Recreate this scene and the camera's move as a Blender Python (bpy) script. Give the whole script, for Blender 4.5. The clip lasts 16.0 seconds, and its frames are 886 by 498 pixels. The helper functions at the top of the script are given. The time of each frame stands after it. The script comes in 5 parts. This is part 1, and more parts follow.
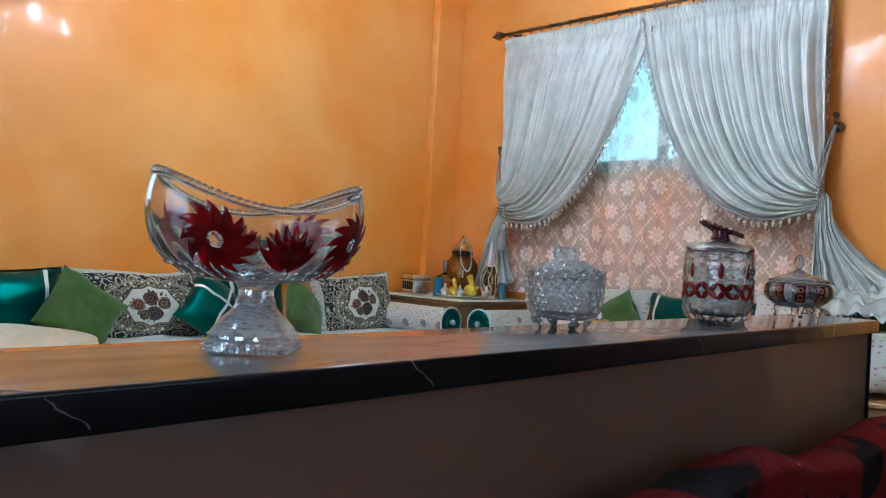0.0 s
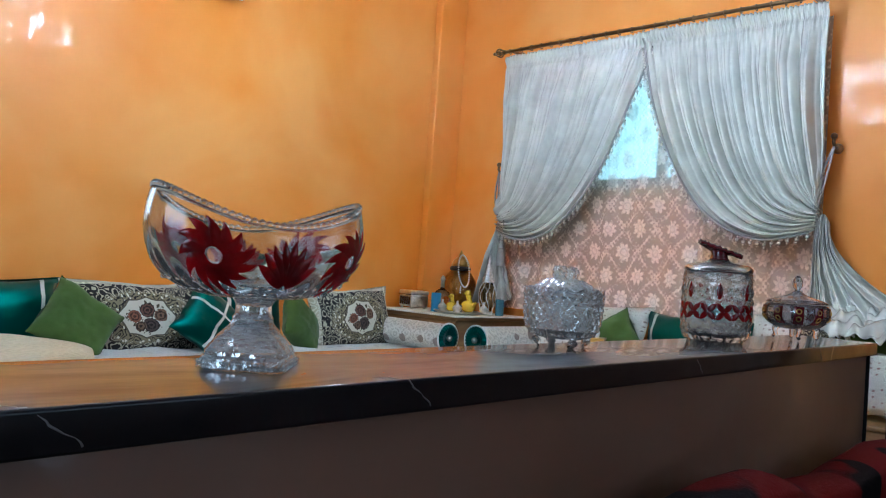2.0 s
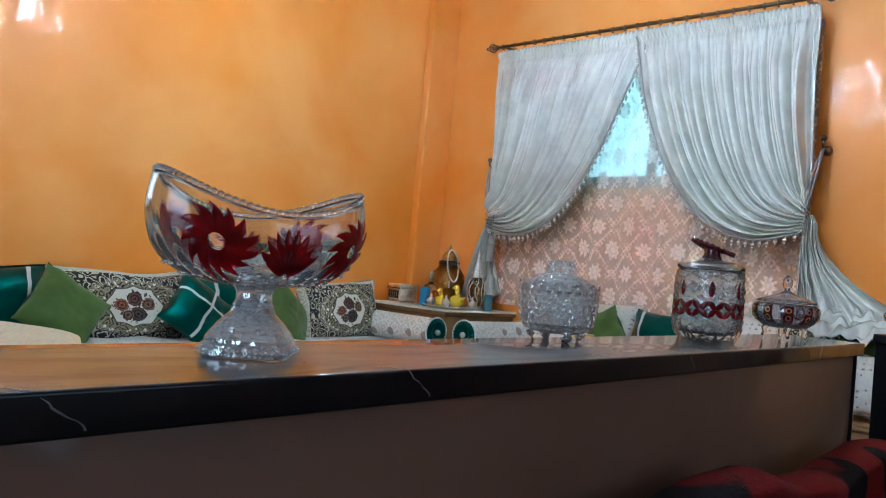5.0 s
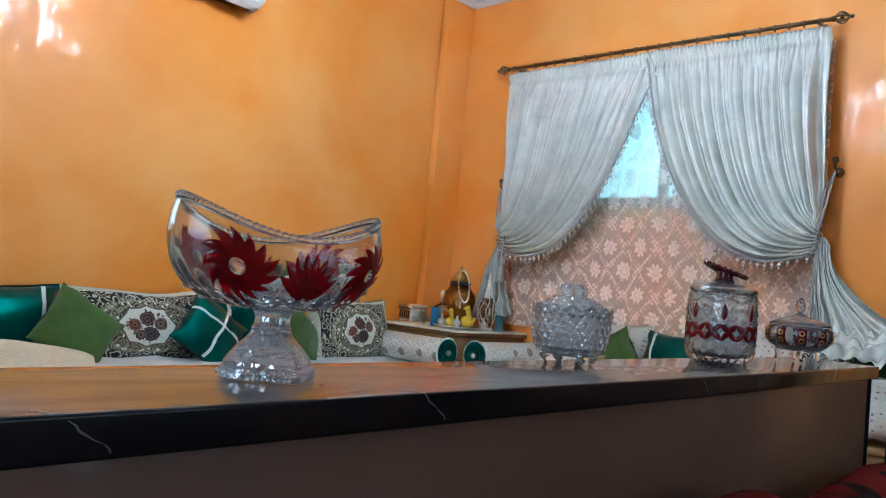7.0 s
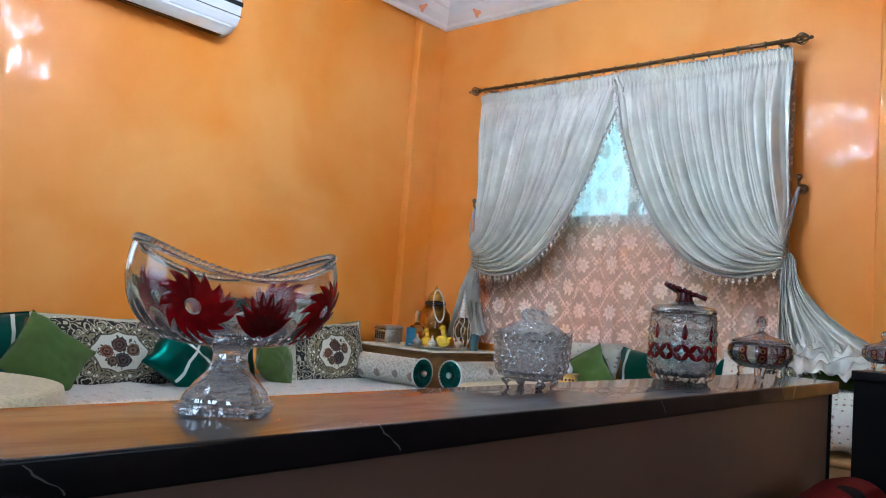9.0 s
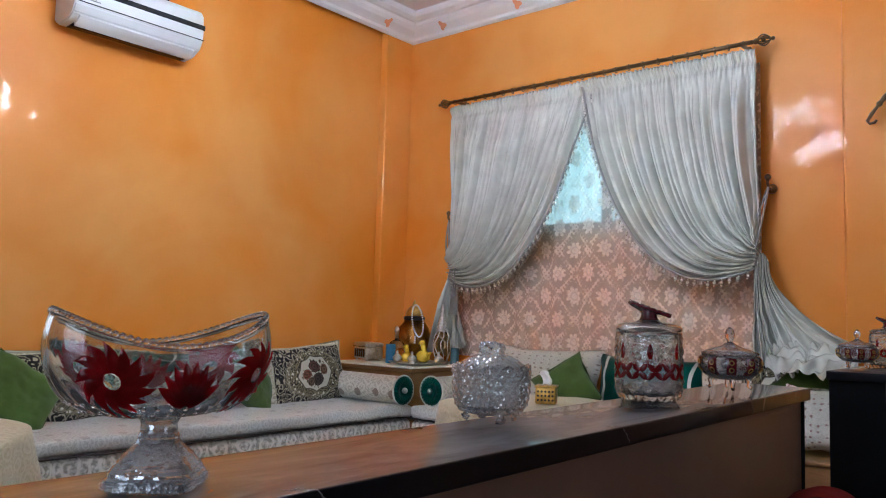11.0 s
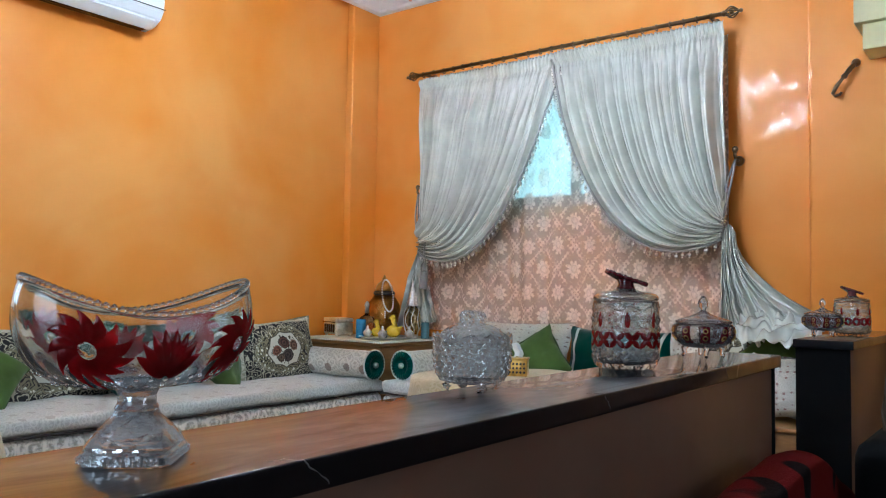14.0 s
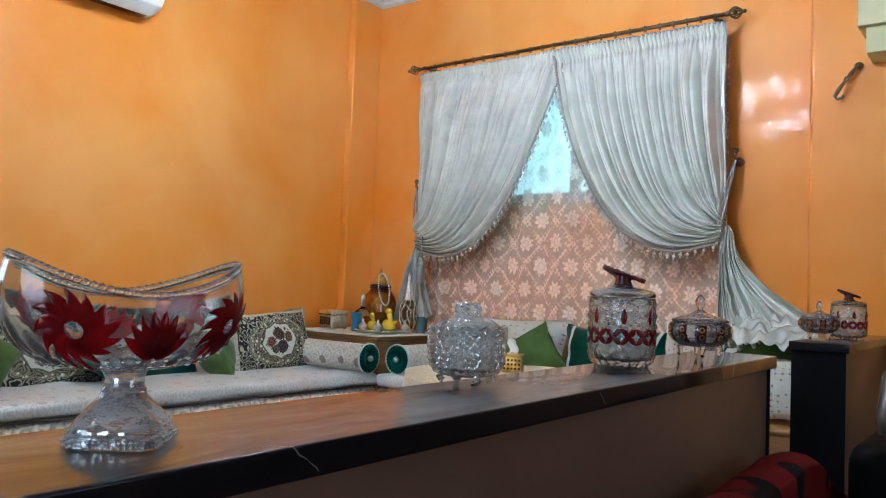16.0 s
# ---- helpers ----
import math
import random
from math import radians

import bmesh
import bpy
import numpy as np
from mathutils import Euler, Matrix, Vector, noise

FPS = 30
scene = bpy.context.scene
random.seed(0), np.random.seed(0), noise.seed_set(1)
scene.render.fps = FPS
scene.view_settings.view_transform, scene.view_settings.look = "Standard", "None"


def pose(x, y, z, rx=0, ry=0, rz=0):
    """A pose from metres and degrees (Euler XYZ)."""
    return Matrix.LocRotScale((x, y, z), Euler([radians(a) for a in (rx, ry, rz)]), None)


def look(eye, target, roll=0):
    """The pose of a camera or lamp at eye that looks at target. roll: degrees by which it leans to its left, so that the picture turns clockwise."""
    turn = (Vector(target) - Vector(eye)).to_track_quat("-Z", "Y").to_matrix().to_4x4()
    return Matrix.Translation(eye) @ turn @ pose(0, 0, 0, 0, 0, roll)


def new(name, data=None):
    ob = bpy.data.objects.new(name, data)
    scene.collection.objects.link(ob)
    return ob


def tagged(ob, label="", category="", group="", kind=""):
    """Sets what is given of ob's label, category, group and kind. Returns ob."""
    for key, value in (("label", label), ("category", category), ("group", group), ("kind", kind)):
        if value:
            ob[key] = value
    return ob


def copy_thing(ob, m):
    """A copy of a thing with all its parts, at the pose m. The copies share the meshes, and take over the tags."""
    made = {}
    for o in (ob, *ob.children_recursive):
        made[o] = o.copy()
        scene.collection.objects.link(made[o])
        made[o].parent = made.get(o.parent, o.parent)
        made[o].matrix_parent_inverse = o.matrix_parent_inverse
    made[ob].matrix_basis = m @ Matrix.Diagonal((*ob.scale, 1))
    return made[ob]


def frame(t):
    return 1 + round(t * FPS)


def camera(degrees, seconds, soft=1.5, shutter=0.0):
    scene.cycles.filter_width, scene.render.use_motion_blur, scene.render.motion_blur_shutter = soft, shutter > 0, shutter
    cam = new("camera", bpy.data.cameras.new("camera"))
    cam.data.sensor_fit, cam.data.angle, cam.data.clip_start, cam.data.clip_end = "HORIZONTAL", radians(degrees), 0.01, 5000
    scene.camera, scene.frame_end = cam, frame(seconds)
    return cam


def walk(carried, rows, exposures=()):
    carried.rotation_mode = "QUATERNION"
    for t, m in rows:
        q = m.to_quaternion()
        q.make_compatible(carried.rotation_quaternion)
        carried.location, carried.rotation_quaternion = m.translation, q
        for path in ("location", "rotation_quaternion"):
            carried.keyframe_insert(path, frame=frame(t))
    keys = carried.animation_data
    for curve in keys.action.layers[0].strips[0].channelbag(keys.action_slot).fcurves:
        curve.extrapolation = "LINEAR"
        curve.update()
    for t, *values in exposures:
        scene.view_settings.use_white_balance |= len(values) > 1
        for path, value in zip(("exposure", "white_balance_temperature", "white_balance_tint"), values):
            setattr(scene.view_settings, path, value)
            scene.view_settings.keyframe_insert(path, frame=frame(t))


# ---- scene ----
cam = camera(59.6, 16.0, 1.1)
PATH = [
    (0, (3.664, -4.015, 1.05), (2.298, -2.554, 1.073), 3.3),
    (0.5, (3.661, -4.014, 1.053), (2.295, -2.555, 1.095), 3.4),
    (1, (3.66, -4.015, 1.053), (2.288, -2.56, 1.107), 3.6),
    (1.5, (3.66, -4.015, 1.053), (2.285, -2.565, 1.113), 3.9),
    (2, (3.661, -4.014, 1.053), (2.298, -2.552, 1.115), 4.1),
    (2.5, (3.661, -4.015, 1.054), (2.312, -2.54, 1.114), 4.4),
    (3, (3.661, -4.017, 1.054), (2.323, -2.532, 1.113), 4.7),
    (5.5, (3.65, -4.025, 1.048), (2.307, -2.544, 1.097), 5.3),
    (6, (3.654, -4.033, 1.052), (2.297, -2.565, 1.126), 5.4),
    (6.5, (3.657, -4.034, 1.052), (2.297, -2.57, 1.145), 5.3),
    (7, (3.654, -4.032, 1.052), (2.294, -2.57, 1.152), 5.3),
    (7.5, (3.657, -4.033, 1.052), (2.298, -2.57, 1.156), 5.3),
    (8, (3.665, -4.034, 1.052), (2.315, -2.563, 1.162), 5.1),
    (8.5, (3.676, -4.039, 1.057), (2.344, -2.554, 1.195), 5.0),
    (11, (3.708, -3.997, 1.111), (2.423, -2.474, 1.283), 1.6),
    (11.5, (3.702, -3.992, 1.111), (2.433, -2.453, 1.259), 1.6),
    (12, (3.696, -3.998, 1.121), (2.45, -2.439, 1.25), 1.7),
    (12.5, (3.685, -3.984, 1.112), (2.456, -2.41, 1.233), 1.3),
    (13, (3.692, -3.999, 1.108), (2.471, -2.419, 1.221), 1.1),
    (13.5, (3.682, -3.991, 1.11), (2.465, -2.407, 1.218), 1.1),
    (14, (3.681, -3.992, 1.101), (2.461, -2.411, 1.213), 1.0),
    (14.5, (3.681, -3.988, 1.1), (2.455, -2.411, 1.21), 1.3),
    (15, (3.674, -3.985, 1.095), (2.454, -2.405, 1.202), 1.7),
    (15.5, (3.677, -3.986, 1.098), (2.456, -2.406, 1.204), 1.9),
    (16, (3.675, -3.982, 1.094), (2.46, -2.397, 1.196), 2.3),
]
walk(cam, [(t, look(eye, target, roll)) for t, eye, target, roll in PATH],
     exposures=[(0.0, 0.02, 5400, 9), (5.5, 0.0, 5440, 9), (8.5, -0.02, 5550, 11), (10.8, -0.36, 6050, 20), (11.4, -0.26, 6020, 17), (12.3, 0.0, 5880, 12), (16.0, 0.0, 5780, 10)])
# ---- world, light, exposure ----
world = bpy.data.worlds.new("sky")
scene.world = world
world.use_nodes = True
wn = world.node_tree
sky = wn.nodes.new("ShaderNodeTexSky")
sky.sky_type = "NISHITA"
sky.sun_disc = False
sky.sun_elevation, sky.sun_rotation = radians(40), radians(200)
wn.links.new(sky.outputs[0], wn.nodes["Background"].inputs[0])
wn.nodes["Background"].inputs[1].default_value = 0.1
scene.view_settings.exposure = 0.0


def area_lamp(name, eye, target, sx, sy, watts, colour):
    d = bpy.data.lights.new(name, "AREA")
    d.shape, d.size, d.size_y, d.energy, d.color = "RECTANGLE", sx, sy, watts, colour
    ob = new(name, d)
    ob.matrix_world = look(eye, target)
    return ob


# bluish fill lamps, added out of view behind and beside the camera
area_lamp("fill_west", (-0.02, -4.45, 1.75), (1.0, -4.45, 1.7), 1.5, 1.2, 7, (0.72, 0.88, 1.0))
area_lamp("fill_south", (3.6, -7.42, 1.7), (3.6, -5.0, 1.65), 2.0, 1.5, 44, (0.72, 0.88, 1.0))
area_lamp("fill_east", (6.18, -2.6, 1.6), (3.0, -2.6, 1.55), 1.6, 1.3, 9, (0.72, 0.88, 1.0))

# ---- materials ----


def nodes_of(name):
    m = bpy.data.materials.new(name)
    m.use_nodes = True
    t = m.node_tree
    return m, t, t.nodes["Principled BSDF"]


def link(t, a, b):
    t.links.new(a, b)


def node(t, kind, **values):
    n = t.nodes.new(kind)
    for k, v in values.items():
        n.inputs[k].default_value = v
    return n


def calc(t, op, a, b=0.0, c=None):
    n = t.nodes.new("ShaderNodeMath")
    n.operation = op
    for i, v in enumerate((a, b, c)):
        if v is None:
            continue
        if isinstance(v, (int, float)):
            n.inputs[i].default_value = v
        else:
            t.links.new(v, n.inputs[i])
    return n.outputs[0]


def blend(t, fac, a, b):
    n = t.nodes.new("ShaderNodeMix")
    n.data_type = "RGBA"
    if isinstance(fac, (int, float)):
        n.inputs[0].default_value = fac
    else:
        t.links.new(fac, n.inputs[0])
    for i, v in ((6, a), (7, b)):
        if isinstance(v, tuple):
            n.inputs[i].default_value = (*v, 1)
        else:
            t.links.new(v, n.inputs[i])
    return n.outputs[2]


def ramp(t, fac, lo, hi):
    n = t.nodes.new("ShaderNodeMapRange")
    n.inputs[1].default_value, n.inputs[2].default_value = lo, hi
    t.links.new(fac, n.inputs[0])
    return n.outputs[0]


def coords(t, kind="Object", scale=(1, 1, 1)):
    n = t.nodes.new("ShaderNodeTexCoord")
    m = t.nodes.new("ShaderNodeMapping")
    m.inputs["Scale"].default_value = scale
    t.links.new(n.outputs[kind], m.inputs[0])
    return m.outputs[0]


def noise_of(t, vec, scale, detail=4.0, rough=0.55, distort=0.0):
    n = node(t, "ShaderNodeTexNoise", Scale=scale, Detail=detail, Roughness=rough, Distortion=distort)
    t.links.new(vec, n.inputs["Vector"])
    return n.outputs["Fac"]


def bump(t, bsdf, height, strength, distance=0.002):
    n = node(t, "ShaderNodeBump", Strength=strength, Distance=distance)
    t.links.new(height, n.inputs["Height"])
    t.links.new(n.outputs[0], bsdf.inputs["Normal"])


def plain(name, colour, rough=0.5, metal=0.0, var=0.12, scale=9.0, bumps=0.15, bscale=120.0, coat=0.0, spec=0.5, sheen=0.0):
    m, t, b = nodes_of(name)
    v = coords(t)
    f = noise_of(t, v, scale)
    lo, hi = tuple(c * (1 - var) for c in colour), tuple(min(1, c * (1 + var)) for c in colour)
    link(t, blend(t, ramp(t, f, 0.3, 0.7), lo, hi), b.inputs["Base Color"])
    fine = noise_of(t, v, bscale)
    link(t, calc(t, "MULTIPLY_ADD", fine, 0.12, max(0.02, rough - 0.06)), b.inputs["Roughness"])
    b.inputs["Metallic"].default_value = metal
    b.inputs["Coat Weight"].default_value = coat
    b.inputs["Specular IOR Level"].default_value = spec
    b.inputs["Sheen Weight"].default_value = sheen
    if bumps:
        bump(t, b, fine, bumps)
    return m


def polished_plaster(name, deep, light):
    """Tadelakt: clouded, waxed and slightly wavy."""
    m, t, b = nodes_of(name)
    v = coords(t)
    big = noise_of(t, v, 0.9, 3.0, 0.5, 0.6)
    mid = noise_of(t, v, 3.1, 3.0, 0.45, 0.3)
    f = calc(t, "ADD", calc(t, "MULTIPLY", big, 0.78), calc(t, "MULTIPLY", mid, 0.22))
    col = blend(t, ramp(t, f, 0.38, 0.62), deep, light)
    link(t, col, b.inputs["Base Color"])
    link(t, calc(t, "MULTIPLY_ADD", mid, 0.2, 0.36), b.inputs["Roughness"])
    b.inputs["Specular IOR Level"].default_value = 0.3
    b.inputs["Coat Weight"].default_value = 0.22
    b.inputs["Coat Roughness"].default_value = 0.05
    wave = calc(t, "ADD", calc(t, "MULTIPLY", noise_of(t, v, 5.0, 2.0), 1.0), calc(t, "MULTIPLY", noise_of(t, v, 22.0, 3.0), 0.22))
    bump(t, b, wave, 0.16, 0.012)
    cb = node(t, "ShaderNodeBump", Strength=0.38, Distance=0.008)
    streak = noise_of(t, coords(t, "Object", (1, 1, 0.45)), 14.0, 1.0)
    link(t, calc(t, "ADD", calc(t, "MULTIPLY", wave, 0.7), calc(t, "MULTIPLY", streak, 0.9)), cb.inputs["Height"])
    link(t, cb.outputs[0], b.inputs["Coat Normal"])
    return m


def clear_glass(name, tint=(0.97, 0.985, 0.99), rough=0.02, ior=1.47, clear=1.0, silver=0.0, cut=0.0):
    m, t, b = nodes_of(name)
    v = coords(t)
    b.inputs["Base Color"].default_value = (*tint, 1)
    b.inputs["Transmission Weight"].default_value = clear
    b.inputs["Metallic"].default_value = silver
    b.inputs["IOR"].default_value = ior
    link(t, calc(t, "MULTIPLY_ADD", noise_of(t, v, 150.0), 0.03, rough), b.inputs["Roughness"])
    if cut:
        vor = node(t, "ShaderNodeTexVoronoi", Scale=cut)
        link(t, v, vor.inputs["Vector"])
        bump(t, b, vor.outputs["Distance"], 0.34, 0.003)
    else:
        bump(t, b, noise_of(t, v, 60.0), 0.06, 0.001)
    return m


def marble(name):
    m, t, b = nodes_of(name)
    v = coords(t)
    w = node(t, "ShaderNodeTexWave", Scale=0.55, Distortion=7.5, Detail=4.0)
    w.inputs["Detail Scale"].default_value = 1.6
    link(t, v, w.inputs["Vector"])
    vein = ramp(t, w.outputs["Fac"], 0.9985, 1.0)
    breaks = ramp(t, noise_of(t, v, 6.0), 0.5, 0.62)
    col = blend(t, calc(t, "MULTIPLY", calc(t, "MULTIPLY", vein, breaks), 0.55), (0.006, 0.006, 0.0075), (0.4, 0.4, 0.4))
    # pale bluish streaky patches, only on upward faces, with a higher specular level
    mottle = noise_of(t, v, 7.0, 5.0, 0.65, 0.8)
    streaky = noise_of(t, coords(t, "Object", (3.2, 0.9, 1)), 3.4, 5.0, 0.62, 1.1)
    pale_mask = calc(t, "MULTIPLY", ramp(t, streaky, 0.44, 0.68), ramp(t, mottle, 0.3, 0.65))
    geo = t.nodes.new("ShaderNodeNewGeometry")
    up = t.nodes.new("ShaderNodeSeparateXYZ")
    link(t, geo.outputs["Normal"], up.inputs[0])
    pale_mask = calc(t, "MULTIPLY", pale_mask, calc(t, "GREATER_THAN", up.outputs[2], 0.9))
    col = blend(t, calc(t, "MULTIPLY", pale_mask, 0.3), col, (0.42, 0.46, 0.52))
    link(t, col, b.inputs["Base Color"])
    link(t, calc(t, "MULTIPLY_ADD", mottle, 0.26, 0.2), b.inputs["Roughness"])
    link(t, calc(t, "MULTIPLY_ADD", pale_mask, 0.3, 0.12), b.inputs["Specular IOR Level"])
    b.inputs["Coat Weight"].default_value = 0.75
    b.inputs["Coat IOR"].default_value = 1.32
    b.inputs["Coat Roughness"].default_value = 0.035
    return m


def satin(name, colour, rough=0.32, sheen=0.2, spec=0.5):
    m, t, b = nodes_of(name)
    v = coords(t)
    f = noise_of(t, v, 6.0, 3.0)
    link(t, blend(t, ramp(t, f, 0.3, 0.7), tuple(c * 0.85 for c in colour), tuple(c * 1.15 for c in colour)), b.inputs["Base Color"])
    b.inputs["Roughness"].default_value = rough
    b.inputs["Sheen Weight"].default_value = sheen
    b.inputs["Anisotropic"].default_value = 0.3
    b.inputs["Specular IOR Level"].default_value = spec
    b.inputs["Specular Tint"].default_value = (*[min(1.0, c / max(colour)) for c in colour], 1)
    bump(t, b, noise_of(t, coords(t, "Object", (1, 1, 0.12)), 45.0, 3.0), 0.12, 0.003)
    return m


def warped(t, vec, scale, amount):
    """The coordinates, bent by noise."""
    n = node(t, "ShaderNodeTexNoise", Scale=scale, Detail=2.0)
    link(t, vec, n.inputs["Vector"])
    m = t.nodes.new("ShaderNodeVectorMath")
    m.operation = "MULTIPLY_ADD"
    m.inputs[1].default_value = (amount, amount, 0)
    link(t, n.outputs["Color"], m.inputs[0])
    link(t, vec, m.inputs[2])
    return m.outputs[0]


def brocade(name, ground, figure, dark, cell=0.09):
    """Pale jacquard with scale-shaped figures and small sprigs."""
    m, t, b = nodes_of(name)
    v = coords(t, "UV")
    vor = node(t, "ShaderNodeTexVoronoi", Scale=1.0 / cell)
    vor.inputs["Randomness"].default_value = 0.15
    link(t, warped(t, v, 1.6 / cell, 0.5 * cell), vor.inputs["Vector"])
    d = vor.outputs["Distance"]
    rings = calc(t, "ABSOLUTE", calc(t, "SINE", calc(t, "MULTIPLY", d, 12.0)))
    lace = noise_of(t, v, 7.0 / cell, 2.0)
    col = blend(t, calc(t, "MULTIPLY", ramp(t, rings, 0.3, 0.7), ramp(t, lace, 0.35, 0.6)), ground, figure)
    vor2 = node(t, "ShaderNodeTexVoronoi", Scale=0.68 / cell)
    vor2.inputs["Randomness"].default_value = 0.3
    link(t, v, vor2.inputs["Vector"])
    wob = calc(t, "ADD", vor2.outputs["Distance"], calc(t, "MULTIPLY", noise_of(t, v, 90.0), 0.12))
    spot = calc(t, "MULTIPLY", calc(t, "LESS_THAN", wob, 0.27), 0.8)
    link(t, blend(t, spot, col, dark), b.inputs["Base Color"])
    b.inputs["Roughness"].default_value = 0.55
    b.inputs["Sheen Weight"].default_value = 0.3
    weave = noise_of(t, v, 500.0, 2.0)
    bump(t, b, calc(t, "ADD", calc(t, "MULTIPLY", rings, 0.6), weave), 0.3, 0.002)
    return m


def medallion(name):
    """Tapestry: a pale lobed medallion with a bouquet, a taupe field, black scrolls and a brocade edge."""
    m, t, b = nodes_of(name)
    raw = coords(t, "UV")
    v = coords(t, "UV", (1.85, 1.0, 1.0))
    s, e = t.nodes.new("ShaderNodeSeparateXYZ"), t.nodes.new("ShaderNodeSeparateXYZ")
    link(t, v, s.inputs[0])
    link(t, raw, e.inputs[0])
    u, w = s.outputs[0], s.outputs[1]

    def far(cu, cw, su=1.0, sw=1.0):
        a = calc(t, "DIVIDE", calc(t, "SUBTRACT", u, cu), su)
        c = calc(t, "DIVIDE", calc(t, "SUBTRACT", w, cw), sw)
        return calc(t, "SQRT", calc(t, "ADD", calc(t, "MULTIPLY", a, a), calc(t, "MULTIPLY", c, c)))

    cream, taupe, black = (0.66, 0.62, 0.5), (0.2, 0.17, 0.1), (0.012, 0.011, 0.011)
    ang = calc(t, "ARCTAN2", w, u)
    r = far(0.0, 0.0, 0.74, 0.56)
    lobes = calc(t, "MULTIPLY_ADD", calc(t, "ABSOLUTE", calc(t, "SINE", calc(t, "MULTIPLY", ang, 4.0))), 0.1, r)
    vor = node(t, "ShaderNodeTexVoronoi", Scale=3.9)
    link(t, warped(t, v, 4.5, 0.25), vor.inputs["Vector"])
    curl = calc(t, "ABSOLUTE", calc(t, "SINE", calc(t, "MULTIPLY", vor.outputs["Distance"], 13.0)))
    vor2 = node(t, "ShaderNodeTexVoronoi", Scale=8.5)
    link(t, warped(t, v, 8.0, 0.16), vor2.inputs["Vector"])
    tick = vor2.outputs["Distance"]
    scroll = blend(t, ramp(t, curl, 0.84, 0.92), black, (0.4, 0.36, 0.26))
    field = blend(t, calc(t, "LESS_THAN", tick, 0.27), blend(t, ramp(t, curl, 0.8, 0.9), taupe, black), cream)
    band = calc(t, "ADD", far(0.0, 0.0, 1.25, 0.74), calc(t, "MULTIPLY", curl, 0.16))
    col = blend(t, ramp(t, band, 1.02, 1.06), field, scroll)
    col = blend(t, calc(t, "LESS_THAN", lobes, 1.02), col, (0.09, 0.075, 0.05))
    col = blend(t, calc(t, "LESS_THAN", lobes, 0.96), col, (0.54, 0.52, 0.43))
    sprig = calc(t, "ADD", far(0.0, 0.0, 0.62, 0.48), calc(t, "MULTIPLY", noise_of(t, v, 7.0, 3.0), 0.9))
    col = blend(t, calc(t, "MULTIPLY", calc(t, "LESS_THAN", sprig, 1.34), calc(t, "LESS_THAN", tick, 0.4)), col, (0.07, 0.06, 0.035))
    for cu, cw, size, tint in ((0.02, 0.2, 0.2, (0.11, 0.05, 0.035)), (-0.31, 0.0, 0.18, (0.2, 0.075, 0.04)), (0.1, -0.2, 0.2, (0.06, 0.04, 0.035)), (0.36, 0.06, 0.16, (0.16, 0.085, 0.05)), (-0.16, -0.26, 0.14, (0.13, 0.08, 0.05))):
        d = calc(t, "ADD", far(cu, cw), calc(t, "MULTIPLY", calc(t, "SUBTRACT", noise_of(t, v, 16.0, 2.0), 0.5), 0.12))
        leafed = blend(t, ramp(t, calc(t, "SINE", calc(t, "MULTIPLY", d, 75.0)), -0.1, 0.5), tint, tuple(c * 0.22 for c in tint))
        col = blend(t, calc(t, "LESS_THAN", d, size), col, leafed)
    edge = calc(t, "MAXIMUM", calc(t, "ABSOLUTE", e.outputs[0]), calc(t, "MULTIPLY", calc(t, "ABSOLUTE", w), 0.98))
    fringe = blend(t, ramp(t, curl, 0.4, 0.7), (0.62, 0.58, 0.45), (0.4, 0.37, 0.27))
    col = blend(t, calc(t, "GREATER_THAN", edge, 0.87), col, fringe)
    link(t, col, b.inputs["Base Color"])
    b.inputs["Roughness"].default_value = 0.8
    b.inputs["Specular IOR Level"].default_value = 0.25
    bump(t, b, calc(t, "ADD", curl, noise_of(t, v, 220.0, 2.0)), 0.3, 0.002)
    return m


